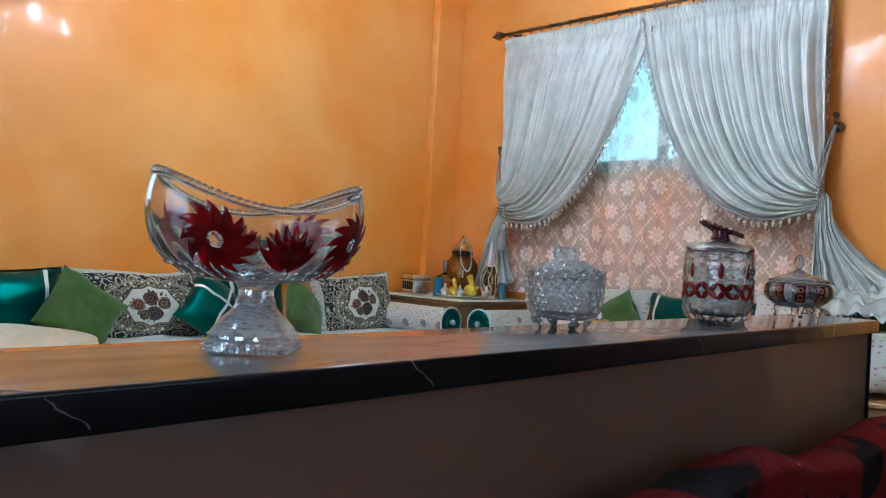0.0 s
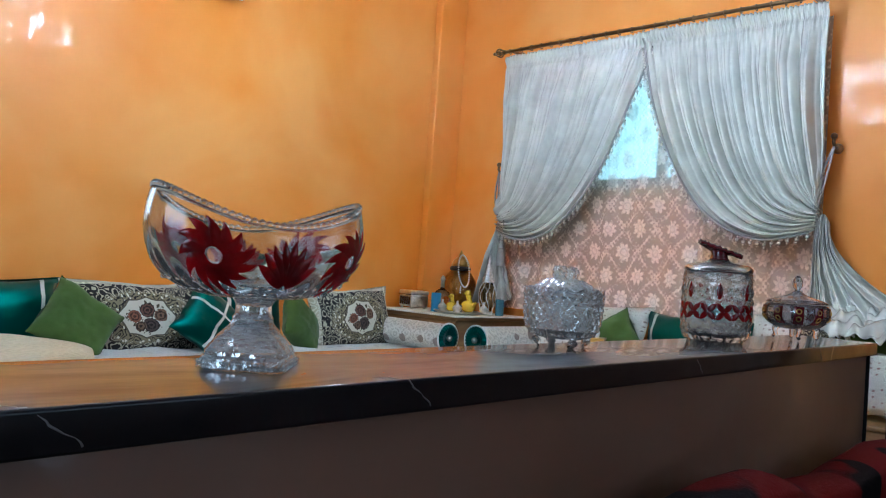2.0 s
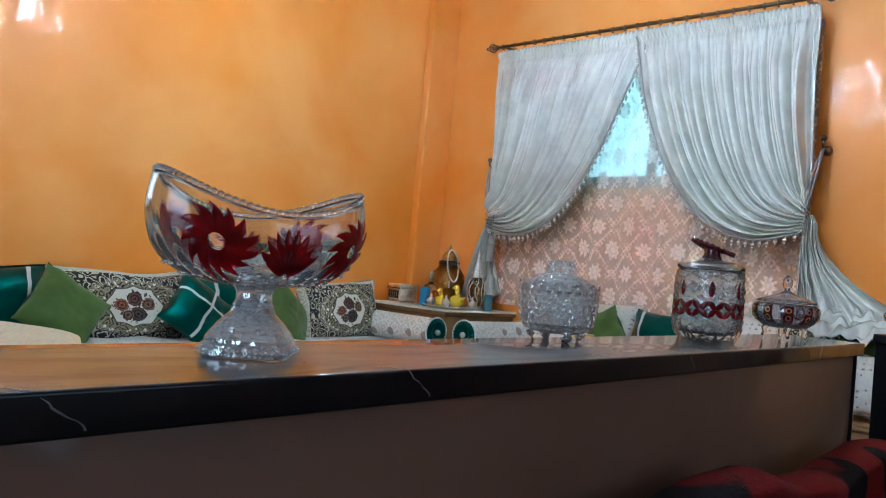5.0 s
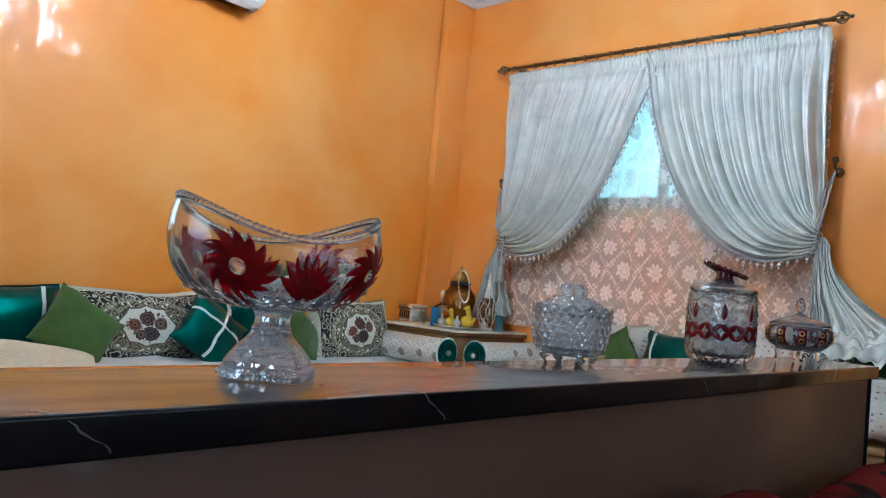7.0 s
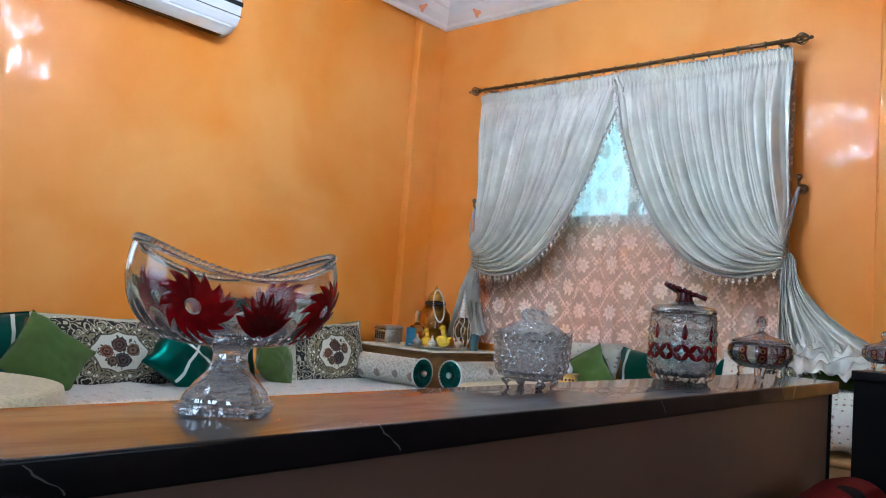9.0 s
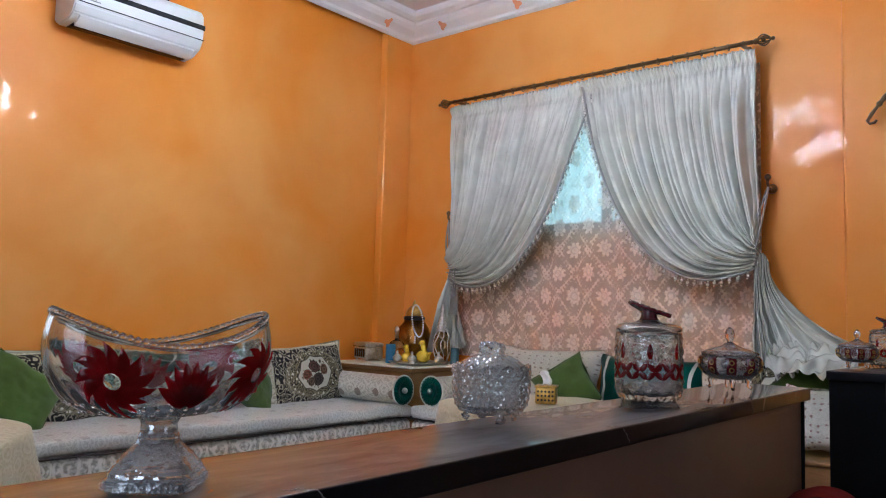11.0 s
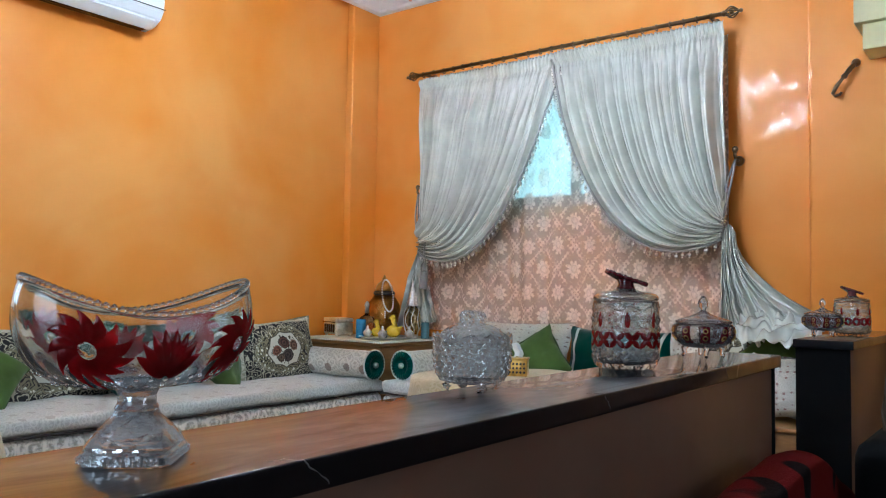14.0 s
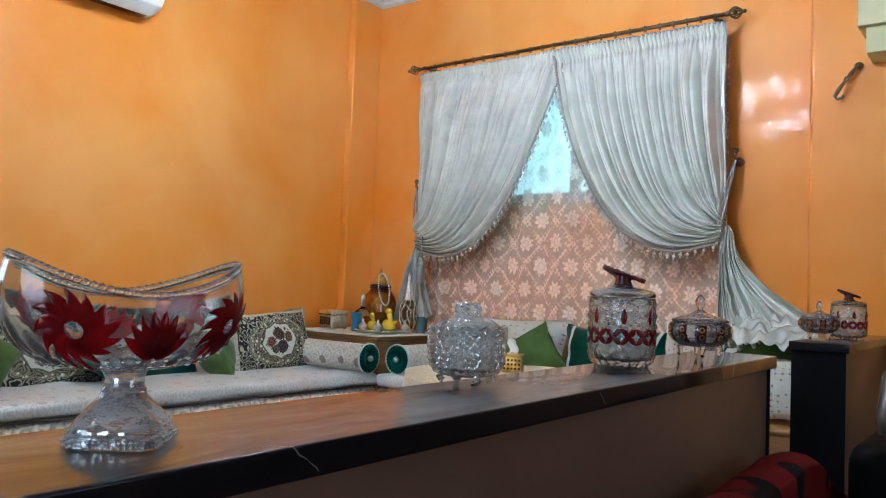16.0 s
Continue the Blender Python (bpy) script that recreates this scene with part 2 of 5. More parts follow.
def lace_cloth(name):
    """Net with woven flowers inside a lattice of leafy vines, in half-drop rows."""
    m, t, b = nodes_of(name)
    v = coords(t, "UV")
    vw = warped(t, v, 9.0, 0.04)
    s = t.nodes.new("ShaderNodeSeparateXYZ")
    link(t, vw, s.inputs[0])
    wide, tall = 0.235, 0.272
    u, w = s.outputs[0], s.outputs[1]
    thread = noise_of(t, v, 60.0, 3.0)

    def flower(du, dw):
        a = calc(t, "MULTIPLY", calc(t, "SUBTRACT", calc(t, "FRACT", calc(t, "DIVIDE", calc(t, "ADD", u, du), wide)), 0.5), wide)
        c = calc(t, "MULTIPLY", calc(t, "SUBTRACT", calc(t, "FRACT", calc(t, "DIVIDE", calc(t, "ADD", w, dw), tall)), 0.5), tall)
        rad = calc(t, "SQRT", calc(t, "ADD", calc(t, "MULTIPLY", a, a), calc(t, "MULTIPLY", c, c)))
        ang = calc(t, "ARCTAN2", c, a)
        tip = calc(t, "MULTIPLY_ADD", calc(t, "ABSOLUTE", calc(t, "SINE", calc(t, "MULTIPLY", ang, 4.0))), 0.02, calc(t, "MULTIPLY_ADD", thread, 0.04, 0.015))
        inside = ramp(t, calc(t, "SUBTRACT", tip, rad), -0.003, 0.01)
        vein = ramp(t, calc(t, "ABSOLUTE", calc(t, "SUBTRACT", rad, 0.02)), 0.0, 0.006)
        return calc(t, "MULTIPLY", inside, calc(t, "MULTIPLY_ADD", vein, 0.45, 0.55))

    f = calc(t, "MAXIMUM", flower(0.0, 0.0), flower(wide / 2, tall / 2))
    g = calc(t, "ADD", calc(t, "COSINE", calc(t, "MULTIPLY_ADD", u, 2 * math.pi / wide, math.pi)), calc(t, "COSINE", calc(t, "MULTIPLY_ADD", w, 2 * math.pi / tall, math.pi)))
    leaf = calc(t, "MULTIPLY", calc(t, "SINE", calc(t, "MULTIPLY", u, 2 * math.pi / wide * 7)), calc(t, "SINE", calc(t, "MULTIPLY", w, 2 * math.pi / tall * 8)))
    vine = ramp(t, calc(t, "ADD", calc(t, "ABSOLUTE", g), calc(t, "MULTIPLY", leaf, 0.4)), 0.4, 0.16)
    vine = calc(t, "MULTIPLY", vine, ramp(t, noise_of(t, v, 22.0, 2.0), 0.36, 0.55))
    knots = calc(t, "MULTIPLY", ramp(t, calc(t, "ABSOLUTE", calc(t, "SUBTRACT", calc(t, "ABSOLUTE", g), 0.75)), 0.13, 0.03), ramp(t, noise_of(t, v, 30.0, 2.0), 0.52, 0.6))
    f = calc(t, "MAXIMUM", f, calc(t, "MAXIMUM", calc(t, "MULTIPLY", vine, 0.8), calc(t, "MULTIPLY", knots, 0.25)))
    f = calc(t, "MULTIPLY", f, calc(t, "MULTIPLY_ADD", ramp(t, thread, 0.3, 0.6), 0.4, 0.6))
    b.inputs["Base Color"].default_value = (0.9, 0.86, 0.78, 1)
    b.inputs["Roughness"].default_value = 0.8
    tr = t.nodes.new("ShaderNodeBsdfTransparent")
    tl = node(t, "ShaderNodeBsdfTranslucent")
    tl.inputs[0].default_value = (0.85, 0.83, 0.8, 1)
    a1, a2 = t.nodes.new("ShaderNodeMixShader"), t.nodes.new("ShaderNodeMixShader")
    a1.inputs[0].default_value = 0.3
    link(t, b.outputs[0], a1.inputs[1])
    link(t, tl.outputs[0], a1.inputs[2])
    link(t, calc(t, "MULTIPLY_ADD", f, 0.5, 0.44), a2.inputs[0])
    link(t, tr.outputs[0], a2.inputs[1])
    link(t, a1.outputs[0], a2.inputs[2])
    link(t, a2.outputs[0], t.nodes["Material Output"].inputs[0])
    return m


def wood(name, colour, dark, rough=0.4, stretch=(1, 1, 9)):
    m, t, b = nodes_of(name)
    v = coords(t, "Object", stretch)
    f = noise_of(t, v, 5.0, 6.0, 0.65, 0.8)
    link(t, blend(t, ramp(t, f, 0.3, 0.7), dark, colour), b.inputs["Base Color"])
    b.inputs["Roughness"].default_value = rough
    b.inputs["Coat Weight"].default_value = 0.2
    bump(t, b, f, 0.2, 0.002)
    return m


def glowing(name, colour, strength):
    m, t, b = nodes_of(name)
    b.inputs["Base Color"].default_value = (*colour, 1)
    b.inputs["Emission Color"].default_value = (*colour, 1)
    f = noise_of(t, coords(t), 3.0)
    link(t, calc(t, "MULTIPLY_ADD", f, strength * 0.3, strength * 0.85), b.inputs["Emission Strength"])
    return m


M_WALL = polished_plaster("orange_tadelakt", (0.8, 0.255, 0.022), (0.86, 0.37, 0.085))
M_CEIL = plain("white_plaster", (0.74, 0.73, 0.72), 0.7, var=0.05, scale=3, bumps=0.1)
M_FLOOR = plain("floor_tile", (0.16, 0.1, 0.07), 0.3, var=0.2, scale=4)
M_MARBLE = marble("black_marble")
M_PARTITION = polished_plaster("brown_plaster", (0.17, 0.087, 0.052), (0.225, 0.125, 0.08))
M_GLASS = clear_glass("cut_crystal", clear=0.975)
M_FOOT = clear_glass("thick_crystal", (0.97, 0.99, 1.0), 0.015, 1.3, 0.8, 0.24, 120.0)
M_JAR = clear_glass("jar_crystal", (0.97, 0.99, 1.0), 0.02, 1.25, 0.95, 0.05, 110.0)
M_VEIN = plain("calcite_vein", (0.16, 0.16, 0.16), 0.3, bumps=0.0)
M_ENDSTONE = plain("black_granite", (0.003, 0.003, 0.0033), 0.5, bumps=0.05, spec=0.05)
M_PRESSED = clear_glass("pressed_crystal", (0.95, 0.985, 1.0), 0.02, 1.24, 0.85, 0.15, 150.0)
M_GLASS_SMOKE = clear_glass("smoky_crystal", (0.9, 0.88, 0.91), 0.02, 1.3, 0.95, 0.04)
M_RUBY_DARK = plain("ruby_stain", (0.1, 0.004, 0.008), 0.14, var=0.3, bumps=0.05, coat=0.6)
M_CURTAIN = satin("silver_satin", (0.62, 0.625, 0.555), 0.27, 0.0, 0.8)
M_TRIM = plain("grey_braid", (0.33, 0.32, 0.3), 0.5, bumps=0.5, bscale=300)
M_LACE = lace_cloth("lace")
M_BRASS = plain("antique_brass", (0.2, 0.13, 0.07), 0.3, 1.0, var=0.3)
M_GOLD = plain("gilt_metal", (0.55, 0.33, 0.09), 0.3, 1.0, var=0.3, scale=30)
M_SILVER = plain("chased_silver", (0.78, 0.76, 0.72), 0.3, 1.0, var=0.25, scale=60, bumps=0.8, bscale=160)
M_SATIN_GREEN = satin("emerald_satin", (0.0007, 0.02, 0.0155), 0.33, 0.0, 0.6)
M_OLIVE = plain("green_velvet", (0.052, 0.09, 0.017), 0.85, var=0.25, scale=7, spec=0.15, sheen=0.12, bumps=0.3, bscale=260)
M_RIBBON = satin("white_ribbon", (0.6, 0.62, 0.58), 0.4)
M_TAPESTRY = medallion("tapestry")
M_BROCADE = brocade("cream_brocade", (0.64, 0.61, 0.53), (0.4, 0.38, 0.31), (0.16, 0.1, 0.07))
M_MATTRESS = brocade("silver_brocade", (0.68, 0.68, 0.63), (0.5, 0.5, 0.46), (0.4, 0.37, 0.33), 0.06)
M_BORDER = brocade("border_brocade", (0.74, 0.72, 0.65), (0.3, 0.29, 0.24), (0.2, 0.06, 0.05), 0.13)
M_CLOTH = brocade("gold_damask", (0.62, 0.54, 0.35), (0.5, 0.42, 0.24), (0.56, 0.48, 0.3), 0.1)
M_WOOD = wood("golden_wood", (0.3, 0.15, 0.045), (0.17, 0.075, 0.02))
M_DARKWOOD = wood("dark_wood", (0.03, 0.018, 0.012), (0.014, 0.009, 0.007))
M_BLACK = plain("black_leather", (0.003, 0.003, 0.0033), 0.6, bumps=0.3, spec=0.04)
M_PLASTIC = plain("white_plastic", (0.72, 0.74, 0.73), 0.35, var=0.03, bumps=0.0)
M_DARKPLASTIC = plain("dark_glossy_strip", (0.012, 0.014, 0.018), 0.15, bumps=0.0)
M_CAPITAL = plain("cream_paint", (0.62, 0.57, 0.3), 0.5, var=0.06)
M_PEACH = plain("orange_stencil", (0.75, 0.32, 0.16), 0.5)
M_FRAME = plain("grey_aluminium", (0.2, 0.21, 0.2), 0.4, 0.4, bumps=0.0)
M_DAY = glowing("frosted_daylight", (0.5, 0.86, 0.9), 1.35)
M_BULB = glowing("lamp_glass", (0.76, 0.89, 1.0), 325.0)
M_BLUE = plain("blue_wax", (0.012, 0.14, 0.26), 0.5)
M_TEAL = plain("teal_wax", (0.06, 0.16, 0.18), 0.5)
M_YELLOW = plain("yellow_glaze", (0.75, 0.5, 0.03), 0.25, coat=0.5)
M_AMBER = clear_glass("amber_glass", (0.8, 0.55, 0.25), 0.05)
M_PEARL = plain("pearl", (0.75, 0.72, 0.64), 0.25, bumps=0.0)
M_TISSUE = plain("white_tissue", (0.8, 0.82, 0.82), 0.8)


def blanket_mat():
    m, t, b = nodes_of("red_black_plush")
    v = coords(t)
    f = noise_of(t, v, 4.5, 2.0, 0.4, 1.2)
    link(t, blend(t, ramp(t, f, 0.53, 0.57), (0.13, 0.0035, 0.0025), (0.004, 0.002, 0.002)), b.inputs["Base Color"])
    b.inputs["Roughness"].default_value = 0.95
    b.inputs["Specular IOR Level"].default_value = 0.15
    bump(t, b, noise_of(t, v, 180.0), 0.6, 0.004)
    return m


M_BLANKET = blanket_mat()

# ---- builders ----


def thing(name, x, y, z, label, category, group="", rz=0.0, kind=""):
    ob = new(name)
    ob.empty_display_size = 0.05
    ob.matrix_world = pose(x, y, z, 0, 0, rz)
    return tagged(ob, label, category, group, kind)


def part(name, bm, material, parent=None, label="", smooth=True, m=None):
    me = bpy.data.meshes.new(name)
    bmesh.ops.recalc_face_normals(bm, faces=bm.faces)
    bm.to_mesh(me)
    bm.free()
    me.materials.append(material)
    if smooth:
        me.polygons.foreach_set("use_smooth", [True] * len(me.polygons))
    ob = new(name, me)
    ob.parent = parent
    if m is not None:
        ob.matrix_local = m
    if label:
        ob["label"] = label
    return ob


def solid(name, bm, material, label, category, group="", kind="", smooth=False, m=None):
    return tagged(part(name, bm, material, None, "", smooth, m), label, category, group, kind)


def box(lo, hi, bevel=0.0, seg=2):
    bm = bmesh.new()
    bmesh.ops.create_cube(bm, size=1.0)
    for v in bm.verts:
        v.co = Vector([lo[i] + (v.co[i] + 0.5) * (hi[i] - lo[i]) for i in range(3)])
    if bevel:
        bmesh.ops.bevel(bm, geom=bm.edges[:], offset=bevel, segments=seg, profile=0.6, affect="EDGES")
    return bm


def join(*bms):
    out = bms[0]
    for b in bms[1:]:
        me = bpy.data.meshes.new("tmp")
        b.to_mesh(me)
        b.free()
        out.from_mesh(me)
        bpy.data.meshes.remove(me)
    return out


def lathe(profile, seg=48, closed=True, wobble=None):
    """Turns (radius, height) rows round z. wobble(angle, radius, height) gives a factor for the radius."""
    bm = bmesh.new()
    rings = []
    for r, z in profile:
        ring = []
        for i in range(seg):
            a = 2 * math.pi * i / seg
            k = r * (wobble(a, r, z) if wobble else 1.0)
            ring.append(bm.verts.new((k * math.cos(a), k * math.sin(a), z)))
        rings.append(ring)
    for a, b in zip(rings, rings[1:]):
        for i in range(seg):
            bm.faces.new((a[i], a[(i + 1) % seg], b[(i + 1) % seg], b[i]))
    if closed:
        bm.faces.new(rings[0][::-1])
        bm.faces.new(rings[-1])
    return bm


def tube(points, radius, seg=8, cyclic=False):
    bm = bmesh.new()
    pts = [Vector(p) for p in points]
    n = len(pts)
    rings = []
    up = Vector((0.13, 0.31, 0.94)).normalized()
    for i, p in enumerate(pts):
        if cyclic:
            d = pts[(i + 1) % n] - pts[i - 1]
        else:
            d = pts[min(i + 1, n - 1)] - pts[max(i - 1, 0)]
        d.normalize()
        s = d.cross(up).normalized()
        u = s.cross(d)
        rr = radius(i / max(1, n - 1)) if callable(radius) else radius
        rings.append([bm.verts.new(p + rr * (math.cos(2 * math.pi * k / seg) * s + math.sin(2 * math.pi * k / seg) * u)) for k in range(seg)])
    for i in range(n if cyclic else n - 1):
        a, b = rings[i], rings[(i + 1) % n]
        for k in range(seg):
            bm.faces.new((a[k], a[(k + 1) % seg], b[(k + 1) % seg], b[k]))
    if not cyclic:
        bm.faces.new(rings[0][::-1])
        bm.faces.new(rings[-1])
    return bm


def ball(c, r, sub=1, sz=1.0):
    bm = bmesh.new()
    bmesh.ops.create_icosphere(bm, subdivisions=sub, radius=r)
    for v in bm.verts:
        v.co = Vector((v.co.x, v.co.y, v.co.z * sz)) + Vector(c)
    return bm


def beads(centres, r):
    """Many little balls in one mesh."""
    src = ball((0, 0, 0), r, 1)
    co = np.array([v.co[:] for v in src.verts])
    fs = [[v.index for v in f.verts] for f in src.faces]
    src.free()
    bm = bmesh.new()
    for c in centres:
        vs = [bm.verts.new(Vector(p) + Vector(c)) for p in co]
        for f in fs:
            bm.faces.new([vs[i] for i in f])
    return bm


def sheet(fn, nu, nv, thick=0.0, uv=None):
    """A surface fn(u, v), u and v from 0 to 1, with uv in metres or as given, made into a closed slab when thick."""
    bm = bmesh.new()
    lay = bm.loops.layers.uv.new("UVMap")
    g = [[bm.verts.new(fn(i / nu, j / nv)) for j in range(nv + 1)] for i in range(nu + 1)]
    for i in range(nu):
        for j in range(nv):
            f = bm.faces.new((g[i][j], g[i + 1][j], g[i + 1][j + 1], g[i][j + 1]))
            for l, (a, b) in zip(f.loops, ((i, j), (i + 1, j), (i + 1, j + 1), (i, j + 1))):
                l[lay].uv = uv(a / nu, b / nv) if uv else (a / nu, b / nv)
    if thick:
        bmesh.ops.recalc_face_normals(bm, faces=bm.faces)
        bmesh.ops.solidify(bm, geom=bm.faces[:], thickness=thick)
    return bm


def box_uv(bm, k=1.0):
    """Metre-sized uv by the main direction of each face."""
    lay = bm.loops.layers.uv.verify()
    for f in bm.faces:
        f.normal_update()
        n = f.normal
        ax = max(range(3), key=lambda i: abs(n[i]))
        i, j = ((1, 2), (0, 2), (0, 1))[ax]
        for l in f.loops:
            l[lay].uv = (l.vert.co[i] * k, l.vert.co[j] * k)
    return bm


def bez(p, t):
    a = 1 - t
    return tuple(a ** 3 * p[0][i] + 3 * a * a * t * p[1][i] + 3 * a * t * t * p[2][i] + t ** 3 * p[3][i] for i in range(len(p[0])))

# ---- the room ----
H_CEIL = 3.22


def wall_with_opening(name, lo, hi, axis, a0, a1, z0, z1, label, material=None):
    """A wall box lo-hi that runs along axis (0: x, 1: y) with one opening a0-a1, z0-z1 through it."""
    material = material or M_WALL
    def piece(s0, s1, t0, t1):
        l, h = list(lo), list(hi)
        l[axis], h[axis], l[2], h[2] = s0, s1, t0, t1
        return box(l, h)
    bms = [piece(lo[axis], a0, lo[2], hi[2]), piece(a1, hi[axis], lo[2], hi[2]), piece(a0, a1, lo[2], z0), piece(a0, a1, z1, hi[2])]
    return solid(name, join(*bms), material, label, "wall", kind="structure")


# out of view; made brown so the marble edge mirrors something dark
solid("wall_window_east", box((3.6, 0.0, 0), (6.2, 0.25, 3.4)), M_PARTITION, "unseen brown plaster wall, kept dark for the reflections", "wall", kind="structure")
wall_with_opening("wall_window", (-0.3, 0.0, 0), (3.6, 0.25, 3.4), 0, 0.98, 2.06, 1.62, 2.36, "glossy orange polished plaster wall with a window")
wall_with_opening("wall_west", (-0.31, -7.7, 0), (-0.06, 0.0, 3.4), 1, -5.25, -3.65, 1.1, 2.4, "glossy orange polished plaster wall under the air conditioner")
# east and south walls are unseen, brown to keep reflections in glass dark
wall_with_opening("wall_east", (6.2, -7.7, 0), (6.4, 0.25, 3.4), 1, -3.65, -1.55, 0.85, 2.35, "unseen brown plaster wall, kept dark for the reflections", M_PARTITION)
wall_with_opening("wall_south", (-0.31, -7.7, 0), (6.2, -7.45, 3.4), 0, 2.55, 4.65, 0.9, 2.5, "unseen brown plaster wall, kept dark for the reflections", M_PARTITION)
solid("floor", box((-0.31, -7.7, -0.1), (6.4, 0.25, 0.0)), M_FLOOR, "brown stone floor", "floor", kind="structure")
solid("ceiling", box((-0.31, -7.7, H_CEIL), (6.4, 0.25, 3.42)), M_CEIL, "white plaster ceiling", "ceiling", kind="structure")
solid("wall_pier_corner", box((-0.06, -0.262, 0), (0.0, 0.0, H_CEIL), 0.012, 3), M_WALL, "shallow orange pier in the corner", "wall", kind="structure")
solid("wall_pier_window", box((2.82, -0.04, 0), (3.6, 0.0, H_CEIL), 0.018, 3), M_WALL, "shallow orange pier beside the curtain", "wall", kind="structure")


def cornice_bm(length):
    """A moulded cornice along local x; y is out of the wall, z up from its lower edge."""
    prof = [(0, 0.0), (0.012, 0.0), (0.03, 0.012), (0.036, 0.03), (0.05, 0.04), (0.085, 0.062), (0.105, 0.085), (0.112, 0.105), (0.128, 0.11), (0.15, 0.128), (0.156, 0.15), (0.156, 0.17), (0, 0.17)]
    bm = bmesh.new()
    a = [bm.verts.new((0, y, z)) for y, z in prof]
    b = [bm.verts.new((length, y, z)) for y, z in prof]
    for i in range(len(prof)):
        j = (i + 1) % len(prof)
        bm.faces.new((a[i], a[j], b[j], b[i]))
    bm.faces.new(a)
    bm.faces.new(b[::-1])
    return bm


def cornice(name, length, m):
    ob = solid(name, cornice_bm(length), M_CEIL, "moulded white plaster cornice with orange stencilled leaves", "cornice", kind="structure", m=m)
    n = int(length / 0.62)
    for i in range(n):
        x = 0.34 + i * 0.62
        leaf = bmesh.new()
        c = leaf.verts.new((x, 0.1, 0.0835))
        ring = []
        for k in range(14):
            a = 2 * math.pi * k / 14
            r = 0.028 * (1 + 0.35 * math.cos(3 * a))
            u = r * math.sin(a)
            ring.append(leaf.verts.new((x + r * math.cos(a), 0.0775 + u * 0.75, 0.048 + u * 0.78)))
        c.co = Vector((x, 0.081, 0.046))
        for k in range(14):
            leaf.faces.new((c, ring[k], ring[(k + 1) % 14]))
        part("stencil", leaf, M_PEACH, ob, "orange stencilled leaf")
    return ob


cornice("cornice_west", 7.4, pose(0.0, 0.0, 3.052, 0, 0, -90))
cornice("cornice_window", 6.2, Matrix(((1, 0, 0, 0.0), (0, -1, 0, 0.0), (0, 0, 1, 3.052), (0, 0, 0, 1))))

# the window behind the curtain
win = thing("window_1", 1.52, 0.12, 1.62, "grey aluminium window with frosted panes lit by daylight", "window", kind="structure")
part("window_frame", join(box((-0.54, -0.03, 0.0), (0.54, 0.03, 0.075), 0.004), box((-0.54, -0.03, 0.68), (0.54, 0.03, 0.74), 0.004), box((-0.54, -0.03, 0.075), (-0.49, 0.03, 0.68), 0.004), box((0.49, -0.03, 0.075), (0.54, 0.03, 0.68), 0.004)), M_FRAME, win)
part("mullion", box((-0.035, -0.035, 0.075), (0.02, 0.035, 0.68), 0.004), M_FRAME, win)
for x0, x1 in ((-0.49, -0.035), (0.02, 0.49)):
    part("pane", box((x0, 0.0, 0.075), (x1, 0.008, 0.68)), M_DAY, win, "frosted pane glowing with daylight")
# unseen panels, added to close the wall openings behind the fill lamps
for nm, lo, hi in (("lamp_panel_west", (-0.25, -5.25, 1.1), (-0.22, -3.65, 2.4)), ("lamp_panel_south", (2.55, -7.62, 0.9), (4.65, -7.6, 2.5)), ("lamp_panel_east", (6.33, -3.65, 0.85), (6.36, -1.55, 2.35))):
    solid(nm, box(lo, hi), M_TISSUE, "unseen white panel behind a fill lamp", "window", kind="structure")

# ---- the partition with its marble top ----


def partition(name, y0, y1, x=3.075, rz=0.0):
    ob = thing(name, x, (y0 + y1) / 2, 0.0, "low brown plastered partition with polished black marble top", "partition", "partitions", rz, "structure")
    h = (y1 - y0) / 2
    part("body", box((-0.062, -h + 0.006, 0.0), (0.098, h - 0.012, 0.934), 0.004), M_PARTITION, ob)
    part("end_panel", box((-0.066, -h - 0.002, 0.0), (0.104, -h + 0.0055, 0.9335), 0.002), M_ENDSTONE, ob, "black stone end")
    part("end_panel", box((-0.066, h - 0.0115, 0.0), (0.104, h - 0.004, 0.9335), 0.002), M_ENDSTONE, ob, "black stone end")
    part("marble_top", box((-0.072, -h - 0.012, 0.933), (0.116, h + 0.004, 0.962), 0.003, 3), M_MARBLE, ob, "polished black marble slab with white veins")
    return ob


long_part = partition("partition", -5.2, -1.98, 3.0856, 0.92)
for y0, dy, wig in ((-3.552, 0.03, 3), (-3.85, 0.03, 5), (-2.98, 0.02, 7), (-2.42, 0.015, 9)):
    rng = random.Random(wig)
    run = []
    for q in range(15):
        s = q / 14
        if s < 0.45:
            k = s / 0.45
            run.append((0.114 - 0.016 * (1 - k) + 0.004 * rng.uniform(-1, 1), y0 + 3.59 - dy * 0.8 * (1 - k) + 0.004 * rng.uniform(-1, 1), 0.9622))
        else:
            k = (s - 0.45) / 0.55
            run.append((0.1162, y0 + 3.59 + dy * k + 0.002 * rng.uniform(-1, 1), 0.9595 - 0.022 * k))
    part("vein", tube(run, lambda q: 0.0002 + 0.0006 * abs(math.sin(9 * q + wig)), 5), M_VEIN, long_part, "white vein in the marble")
partition("partition", -1.12, -0.05)

# arch springer above the partition
cap = thing("arch_capital", 3.25, 0.0, 2.2, "cream painted stepped capital on the wall", "capital", kind="structure")
part("lower_step", box((-0.165, -0.22, 0.0), (0.3, -0.04, 0.115), 0.004), M_CAPITAL, cap)
part("upper_step", box((-0.195, -0.25, 0.115), (0.34, -0.04, 0.85), 0.005), M_CAPITAL, cap)

